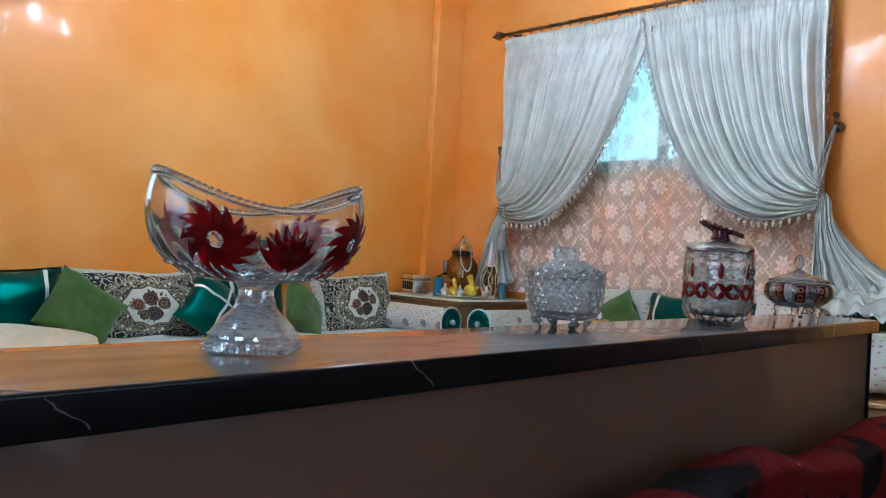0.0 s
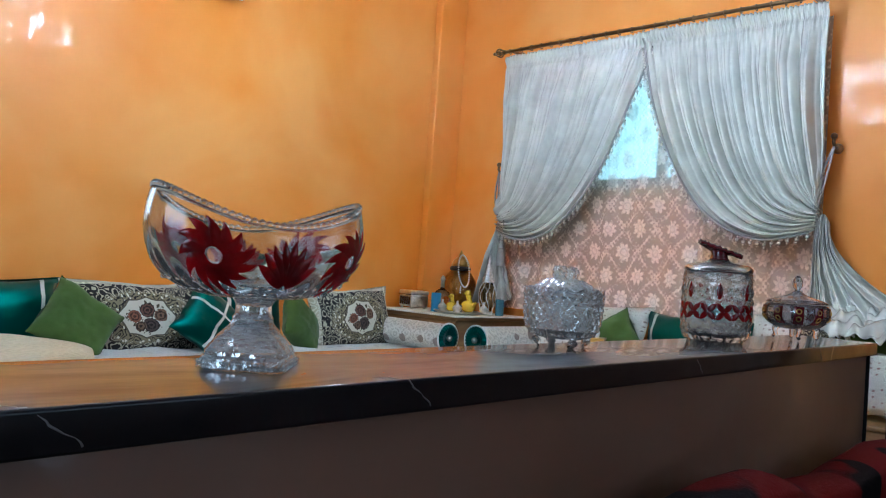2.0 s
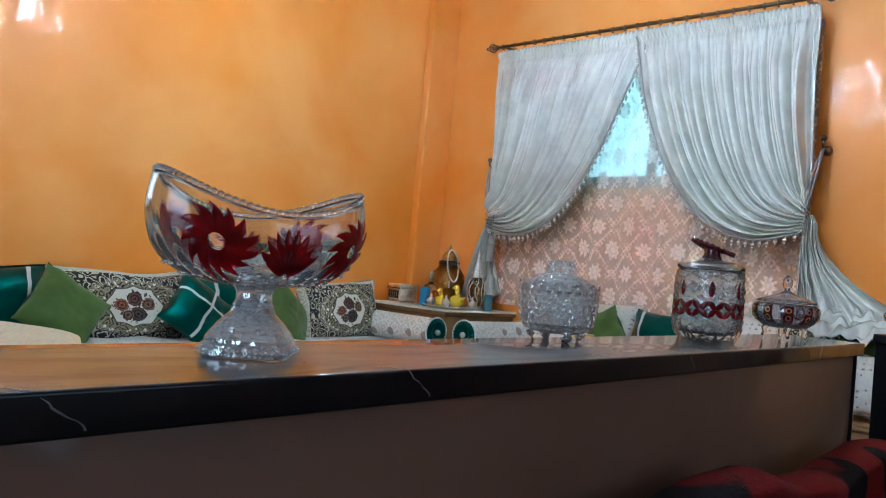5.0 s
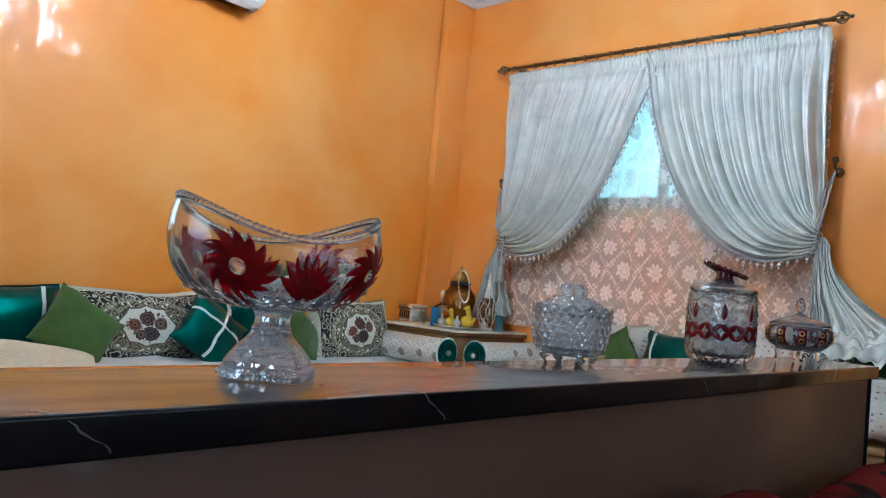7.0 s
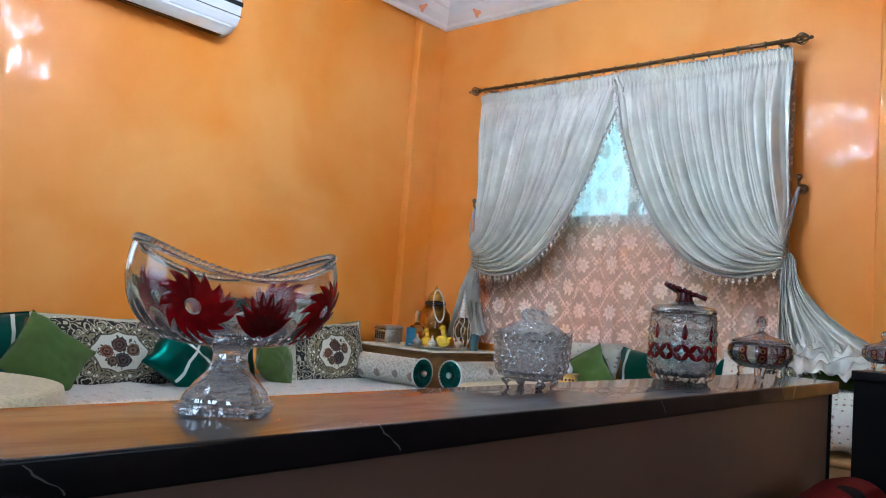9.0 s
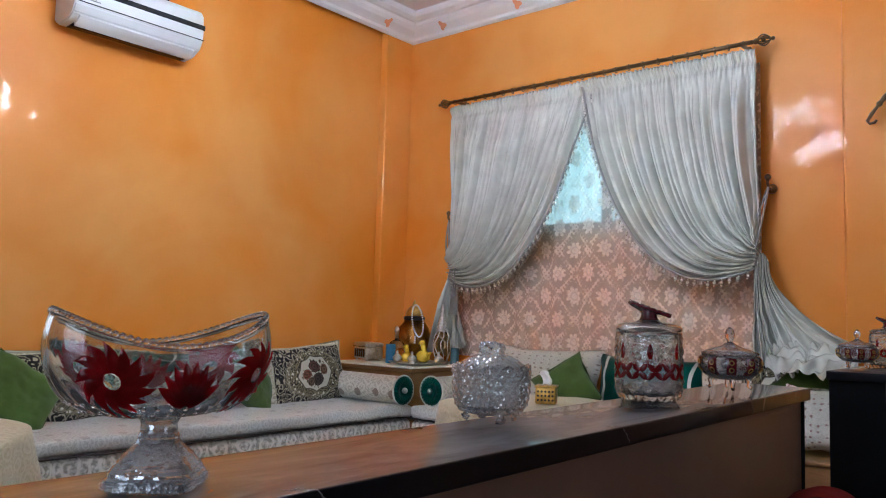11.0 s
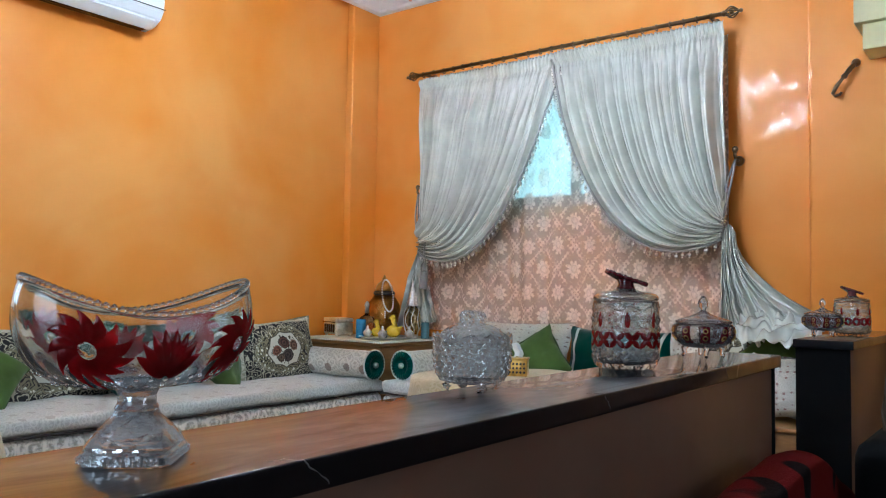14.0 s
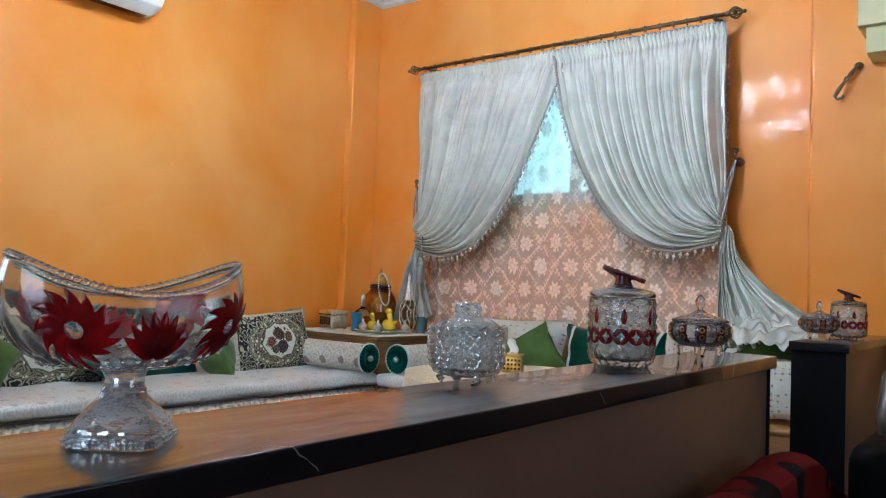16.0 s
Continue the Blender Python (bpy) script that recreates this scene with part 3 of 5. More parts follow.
# ---- curtain ----
ROD_Y, ROD_Z = -0.113, 2.528
rail = thing("curtain_rail", 1.45, ROD_Y, ROD_Z, "antique brass curtain rail with caged finials and rings", "curtain rail")
part("rod", tube([(-1.0 + 2.0 * i / 8, 0, 0) for i in range(9)], 0.011, 12), M_BRASS, rail)
for s in (-1, 1):
    ribs = [tube([(s * (1.0 + 0.075 * k / 8), 0.028 * math.sin(math.pi * k / 8) * math.cos(a), 0.028 * math.sin(math.pi * k / 8) * math.sin(a)) for k in range(9)], 0.0042, 6) for a in (0, 1.05, 2.09, 3.14, 4.19, 5.24)]
    part("finial", join(*ribs, ball((s * 1.082, 0, 0), 0.011, 2), ball((s * 1.0, 0, 0), 0.016, 2), ball((s * 1.037, 0, 0), 0.012, 2)), M_BRASS, rail, "caged brass finial")
    part("bracket", join(box((s * 0.93 - 0.008, 0.0, -0.012), (s * 0.93 + 0.008, 0.112, 0.004), 0.002), ball((s * 0.93, 0.104, 0), 0.018, 2)), M_BRASS, rail)
ring_src = tube([(0, 0.016 * math.cos(2 * math.pi * k / 14), 0.016 * math.sin(2 * math.pi * k / 14)) for k in range(14)], 0.003, 6, True)
ring0 = part("ring", ring_src, M_BRASS, rail, m=pose(-0.95, 0, -0.003))
for i in range(1, 25):
    r = new("ring", ring0.data)
    r.parent = rail
    r.matrix_local = pose(-0.95 + 1.9 * i / 24 + 0.012 * math.sin(7 * i), 0, -0.003)


def swag(outer, inner, hold, name, side, seed):
    """A curtain panel, swept to one side. outer, inner: x of its edges under the rail; hold: where it is gathered."""
    ob = thing(name, (outer + inner) / 2, ROD_Y, hold[1], "silver-grey satin curtain swept aside, with beaded fringe", "curtain", "curtain panels")
    o = Vector(((outer + inner) / 2, ROD_Y, hold[1]))
    hx, hz = hold
    ctrl_in = [(inner, 2.49), (inner + (0.10 if side > 0 else -0.03), 2.06), (hx - 0.6 if side > 0 else hx + 0.62, 1.09 if side > 0 else 1.03), (hx, hz - 0.03)]
    ctrl_out = [(outer, 2.49), (outer, 2.12), (hx + 0.005 * side, 1.75), (hx + 0.012 * side, hz + 0.1)]
    rng = random.Random(seed)
    ph = [rng.uniform(0, 6.28) for _ in range(8)]

    def flat(s, t):
        c = [tuple(a + (b - a) * s for a, b in zip(p, q)) for p, q in zip(ctrl_in, ctrl_out)]
        # threads between sag a little less than the edge
        x, z = bez(c, t)
        z -= 0.055 * math.sin(math.pi * s) * math.sin(math.pi * min(1.0, t * 1.15)) * t
        return x, z

    folds = 9.5 if side > 0 else 11.0

    def fold(p):
        """One pleat a unit: a rounded face between narrow creases."""
        q = (p % 1.0) ** 0.8
        return math.sin(math.pi * q) ** 0.7

    def fn(s, t):
        w = s + 0.05 * noise.noise(Vector((4.5 * s, 0.9 * t, seed))) + 0.014 * noise.noise(Vector((15 * s, 1.6 * t, seed + 4)))
        x, z = flat(s, t)
        env = min(1.0, 0.22 + max(0.0, t - 0.05) * 4.0) * (1.0 - 0.5 * t ** 3)
        hem = min(1.0, (1.0 - s) * 9.0 + 0.25)
        amp = 0.45 + 1.1 * abs(noise.noise(Vector((6 * s, 1.3 * t, seed + 9)))) + 0.35 * t
        d = 0.09 * amp * fold(folds * w + ph[2]) + 0.02 * fold(folds * 2.6 * w + ph[3] + 0.5 * t)
        crease = max(0.0, t - 0.55) * 0.16 * abs(noise.noise(Vector((9 * s, 7 * t, seed + 2)))) * math.sin(math.pi * min(1.0, (1 - t) * 3 + 0.25))
        pleat = 0.011 * math.sin(2 * math.pi * 44 * (s + 0.012 * noise.noise(Vector((9 * s, 2, seed)))) + ph[5]) * max(0.0, 1 - t * 7)
        pocket = 0.012 * math.exp(-((t - 0.02) / 0.018) ** 2) - 0.01 * math.exp(-((t - 0.055) / 0.012) ** 2)
        belly = 0.06 * math.sin(math.pi * t) * (1 - s) * t
        ruffle = 0.009 * noise.noise(Vector((60 * s, 0, seed))) * max(0.0, 1 - t * 25)
        y = ROD_Y - 0.004 - d * env * hem - crease - belly - pleat - pocket - (0.02 if side > 0 else 0.0) * (1 - s)
        return Vector((x, y, z + ruffle)) - o

    part("cloth", sheet(fn, 260, 84, 0.0015), M_CURTAIN, ob)
    edge = [fn(0, k / 90) + Vector((0, -0.006, 0)) for k in range(3, 90)]
    part("braid", tube(edge, 0.007, 6), M_TRIM, ob, "grey braid along the edge")
    drops = []
    along = 0.0
    for a, b in zip(edge, edge[1:]):
        along += (b - a).length
        if along > 0.026:
            along = 0.0
            drops.append((b, rng.uniform(0.9, 1.15)))
    bm = beads([p + Vector((0.006 * -side, 0, -0.01 * k)) for p, k in drops], 0.005)
    bm = join(bm, beads([p + Vector((0.009 * -side, 0, -0.022 * k)) for p, k in drops], 0.0098), beads([p + Vector((0.01 * -side, 0, -0.036 * k)) for p, k in drops], 0.0055))
    part("bead_fringe", bm, M_PEARL, ob, "pale bead fringe")["kind"] = "stuff"
    return ob, fn, o


left_panel, fl, ol = swag(0.477, 1.545, (0.535, 1.385), "satin_curtain", -1, 3)
right_panel, frr, orr = swag(2.452, 1.478, (2.455, 1.41), "satin_curtain", 1, 8)


def tail(ob, o, top, ends, n_folds, seed, drop):
    """The cloth below the tie: from a gathered top to a spread lower edge given as a bezier of x, y, z over s."""
    rng = random.Random(seed)
    ph = [rng.uniform(0, 6.28) for _ in range(4)]

    def fn(s, t):
        e = bez(ends, s)
        tx, ty, tz = top[0] + 0.07 * (s - 0.5), top[1], top[2] + 0.05 * math.sin(math.pi * s)
        k = t ** 0.9
        x, y, z = tx + (e[0] - tx) * (k ** 2.1), ty + (e[1] - ty) * k, tz + (e[2] - tz) * t
        a = 0.012 + 0.045 * t ** 0.7
        q = s + 0.05 * noise.noise(Vector((4 * s, 2.2 * t, seed)))
        f = 2.2 * math.sqrt(math.sin(math.pi * n_folds * q + ph[0] + 1.2 * t) ** 2 + 0.03) - 1.3 + 0.5 * math.sin(2 * math.pi * n_folds * 2.3 * q + ph[1])
        crumple = 0.05 * t * abs(noise.noise(Vector((7 * s, 5 * t, seed + 3)))) * drop
        return Vector((x + 0.25 * a * f, y - a * f * 0.8 - crumple, z - 0.012 * f * t * drop)) - o

    return part("tail", sheet(fn, 120, 50, 0.001), M_CURTAIN, ob, "hanging tail of the curtain below its tie"), fn


tl, fnl = tail(left_panel, ol, (0.53, -0.12, 1.39), [(0.41, -0.14, 0.9), (0.5, -0.22, 0.88), (0.6, -0.22, 0.88), (0.7, -0.15, 0.93)], 5, 5, 1.0)
part("tail_braid", tube([fnl(1, k / 20) + Vector((0, -0.004, 0)) for k in range(21)], 0.005, 6), M_TRIM, left_panel)
tr_, fnr = tail(right_panel, orr, (2.475, -0.13, 1.41), [(2.44, -0.16, 0.9), (2.55, -0.3, 0.86), (2.72, -0.3, 0.9), (2.98, -0.2, 0.99)], 6, 9, 1.5)


def drape_end(s, t):
    x = 2.58 + 0.36 * s
    k = noise.noise(Vector((6 * s, 4 * t, 2.0)))
    y = -0.2 - 0.22 * t - 0.012 * math.sin(26 * s + 3 * t) - 0.03 * abs(k)
    z = 1.025 - 0.11 * t * t - 0.03 * s + 0.012 * math.sin(13 * s + 9 * t) + 0.007 * math.sin(37 * s - 6 * t) + 0.055 * abs(k)
    return Vector((x, y, z)) - orr


part("trailing_hem", sheet(drape_end, 90, 40, 0.0015), M_CURTAIN, right_panel, "end of the curtain spread over the sofa cushions")

for nm, x, z, hx, hz in (("curtain_tieback", 2.49, 1.79, 2.44, 1.4), ("curtain_tieback", 0.44, 1.74, 0.56, 1.38)):
    tb = thing(nm, x, 0.0, z, "twisted grey cord tieback on a dark metal hook", "tieback", "tiebacks")
    part("hook", join(ball((0, -0.01, 0), 0.026, 2), tube([(0, -0.01, 0), (0, -0.06, 0.0), (0.0, -0.08, 0.02), (0.0, -0.075, 0.045)], 0.008, 8), ball((0, -0.075, 0.05), 0.016, 2)), M_BRASS, tb)
    dx, dz = hx - x, hz - z
    part("cord", join(*[tube([(dx * k / 10 + o2 * math.sin(math.pi * k / 10), -0.07 - 0.1 * math.sin(math.pi * k / 10 * 0.6), dz * k / 10) for k in range(11)], 0.006, 6) for o2 in (-0.012, 0.014)]), M_TRIM, tb)

tas = thing("tassel", 0.66, -0.27, 1.12, "grey tassel hanging from the curtain tie", "tassel")
part("cord", tube([(0, 0, 0.16), (0, 0, 0.2), (-0.01, 0.02, 0.29)], 0.004, 6), M_TRIM, tas)
part("head", lathe([(0.004, 0.165), (0.017, 0.15), (0.013, 0.135), (0.021, 0.125), (0.018, 0.11)], 16), M_TRIM, tas)
part("skirt", lathe([(0.018, 0.112), (0.022, 0.08), (0.028, 0.0), (0.02, 0.0)], 32, wobble=lambda a, r, z: 1 + 0.07 * math.sin(16 * a)), M_TRIM, tas)

lace = solid("lace_curtain", sheet(lambda u, v: Vector((0.5 + 1.95 * u, -0.045 + 0.012 * math.sin(60 * u + math.sin(9 * u)) + 0.006 * math.sin(141 * u), 0.86 + 1.58 * v)), 220, 6, 0.0, lambda u, v: (2.3 * u, 1.58 * v)), M_LACE, "sheer lace curtain with woven flower bouquets", "curtain", smooth=True)

# ---- sofas ----


def mattress_bm(lo, hi, seed, puff=0.012):
    bm = box(lo, hi, min(0.05, (hi[2] - lo[2]) * 0.42), 4)
    bmesh.ops.subdivide_edges(bm, edges=[e for e in bm.edges if e.calc_length() > 0.3], cuts=24, use_grid_fill=True)
    for v in bm.verts:
        p = v.co * 5.0 + Vector((seed, 0, 0))
        v.co += Vector((noise.noise(p), noise.noise(p + Vector((9, 0, 0))), noise.noise(p + Vector((0, 9, 0))))) * puff
    return box_uv(bm)


def sofa(name, lo, hi, label):
    ob = thing(name, (lo[0] + hi[0]) / 2, (lo[1] + hi[1]) / 2, 0, label, "sofa", "banquettes")
    c = Vector(((lo[0] + hi[0]) / 2, (lo[1] + hi[1]) / 2, 0))
    l, h = Vector((lo[0], lo[1], 0)) - c, Vector((hi[0], hi[1], 0)) - c
    part("base", box((l.x, l.y, 0.0), (h.x, h.y, 0.24), 0.01), M_WOOD, ob, "golden wooden base")
    part("lower_mattress", mattress_bm((l.x, l.y, 0.242), (h.x, h.y, 0.538), 1.0, 0.006), M_BORDER, ob, "cream patterned lower mattress")
    part("upper_mattress", mattress_bm((l.x, l.y, 0.544), (h.x + 0.004, h.y, 0.61), 4.0, 0.019), M_MATTRESS, ob, "quilted silver brocade mattress")
    if hi[1] - lo[1] > hi[0] - lo[0]:
        run = [(h.x - 0.004 + 0.006 * math.sin(9 * q), l.y + (h.y - l.y) * q / 60, 0.541 + 0.005 * noise.noise(Vector((q * 0.35, 0, 0)))) for q in range(61)]
    else:
        run = [(l.x + (h.x - l.x) * q / 40, l.y + 0.004, 0.541 + 0.005 * noise.noise(Vector((q * 0.35, 3, 0)))) for q in range(41)]
    part("welt", tube(run, 0.006, 6), M_DARKWOOD, ob, "dark corded welt between the mattresses")
    return ob


sofa("banquette_sofa", (-0.04, -5.0), (0.74, -0.70), "low banquette sofa in silver brocade along the wall")
sofa("banquette_sofa", (0.78, -0.78), (2.70, -0.06), "low banquette sofa in silver brocade under the window")


def cushion_bm(w, h, t, seed=0, n=26):
    bm = bmesh.new()
    lay = bm.loops.layers.uv.new("UVMap")
    for side in (1, -1):
        g = []
        for i in range(n + 1):
            row = []
            for j in range(n + 1):
                u, v = -1 + 2 * i / n, -1 + 2 * j / n
                x = w / 2 * u * (1 - 0.09 * (1 - v * v) * abs(u) ** 3)
                y = h / 2 * v * (1 - 0.10 * (1 - u * u) * abs(v) ** 3)
                k = max(0.0, (1 - abs(u) ** 2.6)) ** 0.5 * max(0.0, (1 - abs(v) ** 2.6)) ** 0.5
                q = Vector((u * 2.2 + seed * 3.1, v * 2.2, side * 1.5))
                z = side * t / 2 * k * (1 + 0.16 * noise.noise(q)) + side * 0.006 * noise.noise(q * 3.5) * k
                x += 0.012 * noise.noise(q * 0.7 + Vector((5, 0, 0)))
                y += 0.015 * noise.noise(q * 0.7 + Vector((0, 7, 0)))
                row.append(bm.verts.new((x, y, z)))
            g.append(row)
        for i in range(n):
            for j in range(n):
                f = bm.faces.new((g[i][j], g[i + 1][j], g[i + 1][j + 1], g[i][j + 1]))
                for l, (a, b) in zip(f.loops, ((i, j), (i + 1, j), (i + 1, j + 1), (i, j + 1))):
                    l[lay].uv = (-1 + 2 * a / n, -1 + 2 * b / n)
    bmesh.ops.remove_doubles(bm, verts=bm.verts[:], dist=0.004)
    return bm


def cushion_top(w, h, t, seed):
    """The front surface of the same cushion, for ribbons that lie on it."""
    def fn(u, v):
        x = w / 2 * u * (1 - 0.09 * (1 - v * v) * abs(u) ** 3)
        y = h / 2 * v * (1 - 0.10 * (1 - u * u) * abs(v) ** 3)
        k = max(0.0, (1 - abs(u) ** 2.6)) ** 0.5 * max(0.0, (1 - abs(v) ** 2.6)) ** 0.5
        q = Vector((u * 2.2 + seed * 3.1, v * 2.2, 1.5))
        return Vector((x + 0.012 * noise.noise(q * 0.7 + Vector((5, 0, 0))), y + 0.015 * noise.noise(q * 0.7 + Vector((0, 7, 0))), t / 2 * k * (1 + 0.16 * noise.noise(q)) + 0.006 * noise.noise(q * 3.5) * k + 0.003))
    return fn


def set_cushion(name, centre, facing, lean, spin, size, material, label, ribbons=(), seed=0, piping=None):
    """facing: degrees of the way it looks, 0 = +x. lean: degrees by which it leans back. spin: turn in its own plane."""
    w, h, t = size
    ob = thing(name, 0, 0, 0, label, "cushion", "sofa cushions")
    ob.matrix_world = pose(*centre) @ pose(0, 0, 0, 0, 0, facing) @ pose(0, 0, 0, 0, -lean, 0) @ Matrix(((0, 0, 1, 0), (1, 0, 0, 0), (0, 1, 0, 0), (0, 0, 0, 1))) @ pose(0, 0, 0, 0, 0, spin)
    part("cover", cushion_bm(w, h, t, seed), material, ob)
    top = cushion_top(w, h, t, seed)
    for kind, at, wide in ribbons:
        if kind == "v":
            bm = sheet(lambda a, b: top(at + wide * (a - 0.5) * 2 / w, -0.985 + 1.97 * b), 3, 30)
        else:
            bm = sheet(lambda a, b: top(-0.985 + 1.97 * b, at + wide * (a - 0.5) * 2 / h), 3, 30)
        part("ribbon", bm, M_RIBBON, ob, "white satin ribbon")
    if piping:
        n = 22
        loop = [(-1 + 2 * k / n, -1) for k in range(n)] + [(1, -1 + 2 * k / n) for k in range(n)] + [(1 - 2 * k / n, 1) for k in range(n)] + [(-1, 1 - 2 * k / n) for k in range(n)]
        part("piping", tube([top(u * 0.999, v * 0.999) for u, v in loop], 0.006, 6, True), piping, ob)
    return ob


# along the west wall, from the near end to the corner
set_cushion("satin_cushion", (0.16, -3.05, 0.735), 0, 14, 0, (0.78, 0.36, 0.17), M_SATIN_GREEN, "emerald satin bolster cushion with a white ribbon", (("v", 0.78, 0.02),), 1)
set_cushion("tapestry_cushion", (0.16, -2.31, 0.735), 0, 14, 0, (0.72, 0.37, 0.18), M_TAPESTRY, "cream cushion with dark woven flower medallion", (), 2, M_BROCADE)
set_cushion("velvet_cushion", (0.36, -2.67, 0.735), 4, 24, -36, (0.31, 0.3, 0.13), M_OLIVE, "small plain green velvet cushion standing on its corner", (), 3)
set_cushion("satin_cushion", (0.15, -1.8, 0.735), 0, 14, 0, (0.62, 0.35, 0.15), M_SATIN_GREEN, "emerald satin cushion with a white ribbon", (("v", -0.2, 0.02),), 4)
set_cushion("satin_cushion", (0.34, -2.04, 0.735), 6, 22, -38, (0.33, 0.31, 0.12), M_SATIN_GREEN, "small emerald satin cushion tied with crossed ribbons", (("v", 0.1, 0.014), ("h", 0.25, 0.014)), 5)
set_cushion("velvet_cushion", (0.33, -1.5, 0.72), 30, 22, -40, (0.31, 0.3, 0.13), M_OLIVE, "small plain green velvet cushion standing on its corner", (), 6)
set_cushion("tapestry_cushion", (0.22, -1.06, 0.745), 0, 14, 4, (0.62, 0.37, 0.17), M_TAPESTRY, "cream cushion with dark woven flower medallion", (), 7)
# under the window
set_cushion("brocade_cushion", (1.28, -0.17, 0.76), -90, 14, 0, (0.72, 0.38, 0.17), M_BROCADE, "large cream brocade back cushion", (), 9)
set_cushion("velvet_cushion", (1.54, -0.38, 0.745), -86, 22, 36, (0.31, 0.31, 0.13), M_OLIVE, "small plain green velvet cushion standing on its corner", (), 10)
set_cushion("satin_cushion", (1.92, -0.18, 0.745), -90, 14, 0, (0.62, 0.37, 0.17), M_SATIN_GREEN, "emerald satin bolster cushion with a white ribbon", (("v", -0.8, 0.02), ("v", 0.8, 0.02)), 11)
set_cushion("brocade_cushion", (2.42, -0.17, 0.77), -90, 14, 0, (0.5, 0.4, 0.17), M_BROCADE, "large cream brocade back cushion", (), 12)
set_cushion("tapestry_cushion", (2.6, -0.26, 0.78), -90, 20, 4, (0.42, 0.34, 0.15), M_TAPESTRY, "cream cushion with dark woven flower medallion", (), 13)
set_cushion("velvet_cushion", (2.74, -0.3, 0.8), -80, 22, 40, (0.3, 0.3, 0.12), M_OLIVE, "small plain green velvet cushion standing on its corner", (), 14)


def bolster(x, y, z, length, rz, label):
    ob = thing("bolster", x, y, z, label, "bolster", "bolsters", rz)
    r = 0.08
    body = sheet(lambda u, v: Vector((-length * u, (r + 0.003 * noise.noise(Vector((u * 7, v * 9, rz)))) * math.cos(2 * math.pi * v), r + (r - 0.003) * math.sin(2 * math.pi * v))), 24, 40, 0.0, lambda u, v: (length * u, 2 * math.pi * r * v))
    part("cover", body, M_BROCADE, ob)
    for end in (0.0, -length):
        s = 1 if end == 0.0 else -1
        bm = bmesh.new()
        rows = []
        for k in range(9):
            rr = r * (1 - k / 8.6)
            rows.append([bm.verts.new((end + s * (0.016 * math.sin(math.pi * min(1, k / 5)) + 0.004 * math.sin(24 * a) * (1 - k / 9)), rr * math.cos(a), r + rr * math.sin(a))) for a in [2 * math.pi * i / 96 for i in range(96)]])
        for a, b in zip(rows, rows[1:]):
            for i in range(96):
                bm.faces.new((a[i], a[(i + 1) % 96], b[(i + 1) % 96], b[i]))
        bm.faces.new(rows[-1])
        cap_ = part("end_cap", bm, M_SATIN_GREEN, ob, "pleated emerald satin end")
        part("button", ball((end + s * 0.012, 0, r), 0.017, 2), M_SILVER, cap_, "silver button")
        part("piping", tube([(end, (r + 0.002) * math.cos(2 * math.pi * i / 40), r + (r + 0.002) * math.sin(2 * math.pi * i / 40)) for i in range(40)], 0.005, 6, True), M_RIBBON, ob)
    return ob


bolster(0.755, -0.805, 0.612, 0.66, 0, "cream brocade bolster with pleated green end")
bolster(0.875, -0.705, 0.612, 0.6, -90, "cream brocade bolster with pleated green end")

# ---- corner table and what stands on it ----
TT = 0.812
tab = thing("corner_table", 0.35, -0.35, 0, "square golden wooden corner table with runner edging", "table")
part("body", box((-0.34, -0.33, 0.0), (0.34, 0.34, TT - 0.03), 0.006), M_WOOD, tab)
part("table_top", box((-0.345, -0.345, TT - 0.03), (0.36, 0.345, TT - 0.004), 0.008, 3), M_WOOD, tab)
cl = thing("table_runner", 0.35, -0.35, TT - 0.004, "cream beaded cloth on the corner table", "cloth")
part("cloth", box_uv(box((-0.33, -0.35, 0.0), (0.365, 0.32, 0.005), 0.002)), M_CLOTH, cl)
part("bead_edge", beads([(-0.33 + 0.018 * i, -0.352, 0.0) for i in range(39)] + [(0.366, -0.345 + 0.018 * i, 0.0) for i in range(38)], 0.0075), M_PEARL, cl)["kind"] = "stuff"
TT += 0.002

sb = thing("silver_box", 0.13, -0.47, TT, "small chased silver casket", "box", rz=-20)
part("body", box((-0.09, -0.06, 0.012), (0.09, 0.06, 0.085), 0.006), M_SILVER, sb)
part("lid", join(box((-0.094, -0.064, 0.087), (0.094, 0.064, 0.115), 0.012, 3)), M_SILVER, sb)
for k in range(5):
    part("chased_panel", box((-0.078 + 0.032 * k, -0.0625, 0.024), (-0.053 + 0.032 * k, -0.0595, 0.074), 0.002), M_DARKPLASTIC, sb, "dark chased panel")
part("keyhole_band", box((-0.0945, -0.066, 0.086), (0.0945, -0.0635, 0.091)), M_DARKPLASTIC, sb, "dark line under the lid")
for sx in (-1, 1):
    for sy in (-1, 1):
        part("foot", ball((sx * 0.075, sy * 0.045, 0.008), 0.011, 1), M_SILVER, sb)


def candle(x, y, h, r, material, label):
    ob = thing("candle", x, y, TT, label, "candle", "candles")
    part("wax", lathe([(r * 0.96, 0), (r, 0.004), (r, h - 0.004), (r * 0.93, h), (r * 0.5, h - 0.004)], 24), material, ob)
    part("wick", tube([(0, 0, h - 0.006), (0.001, 0, h + 0.008)], 0.0012, 5), M_BLACK, ob)


candle(0.385, -0.53, 0.115, 0.03, M_BLUE, "bright blue pillar candle")
candle(0.665, -0.25, 0.10, 0.026, M_TEAL, "greyish teal pillar candle")
candle(0.595, -0.56, 0.055, 0.024, M_TEAL, "low teal candle in front of the urn")

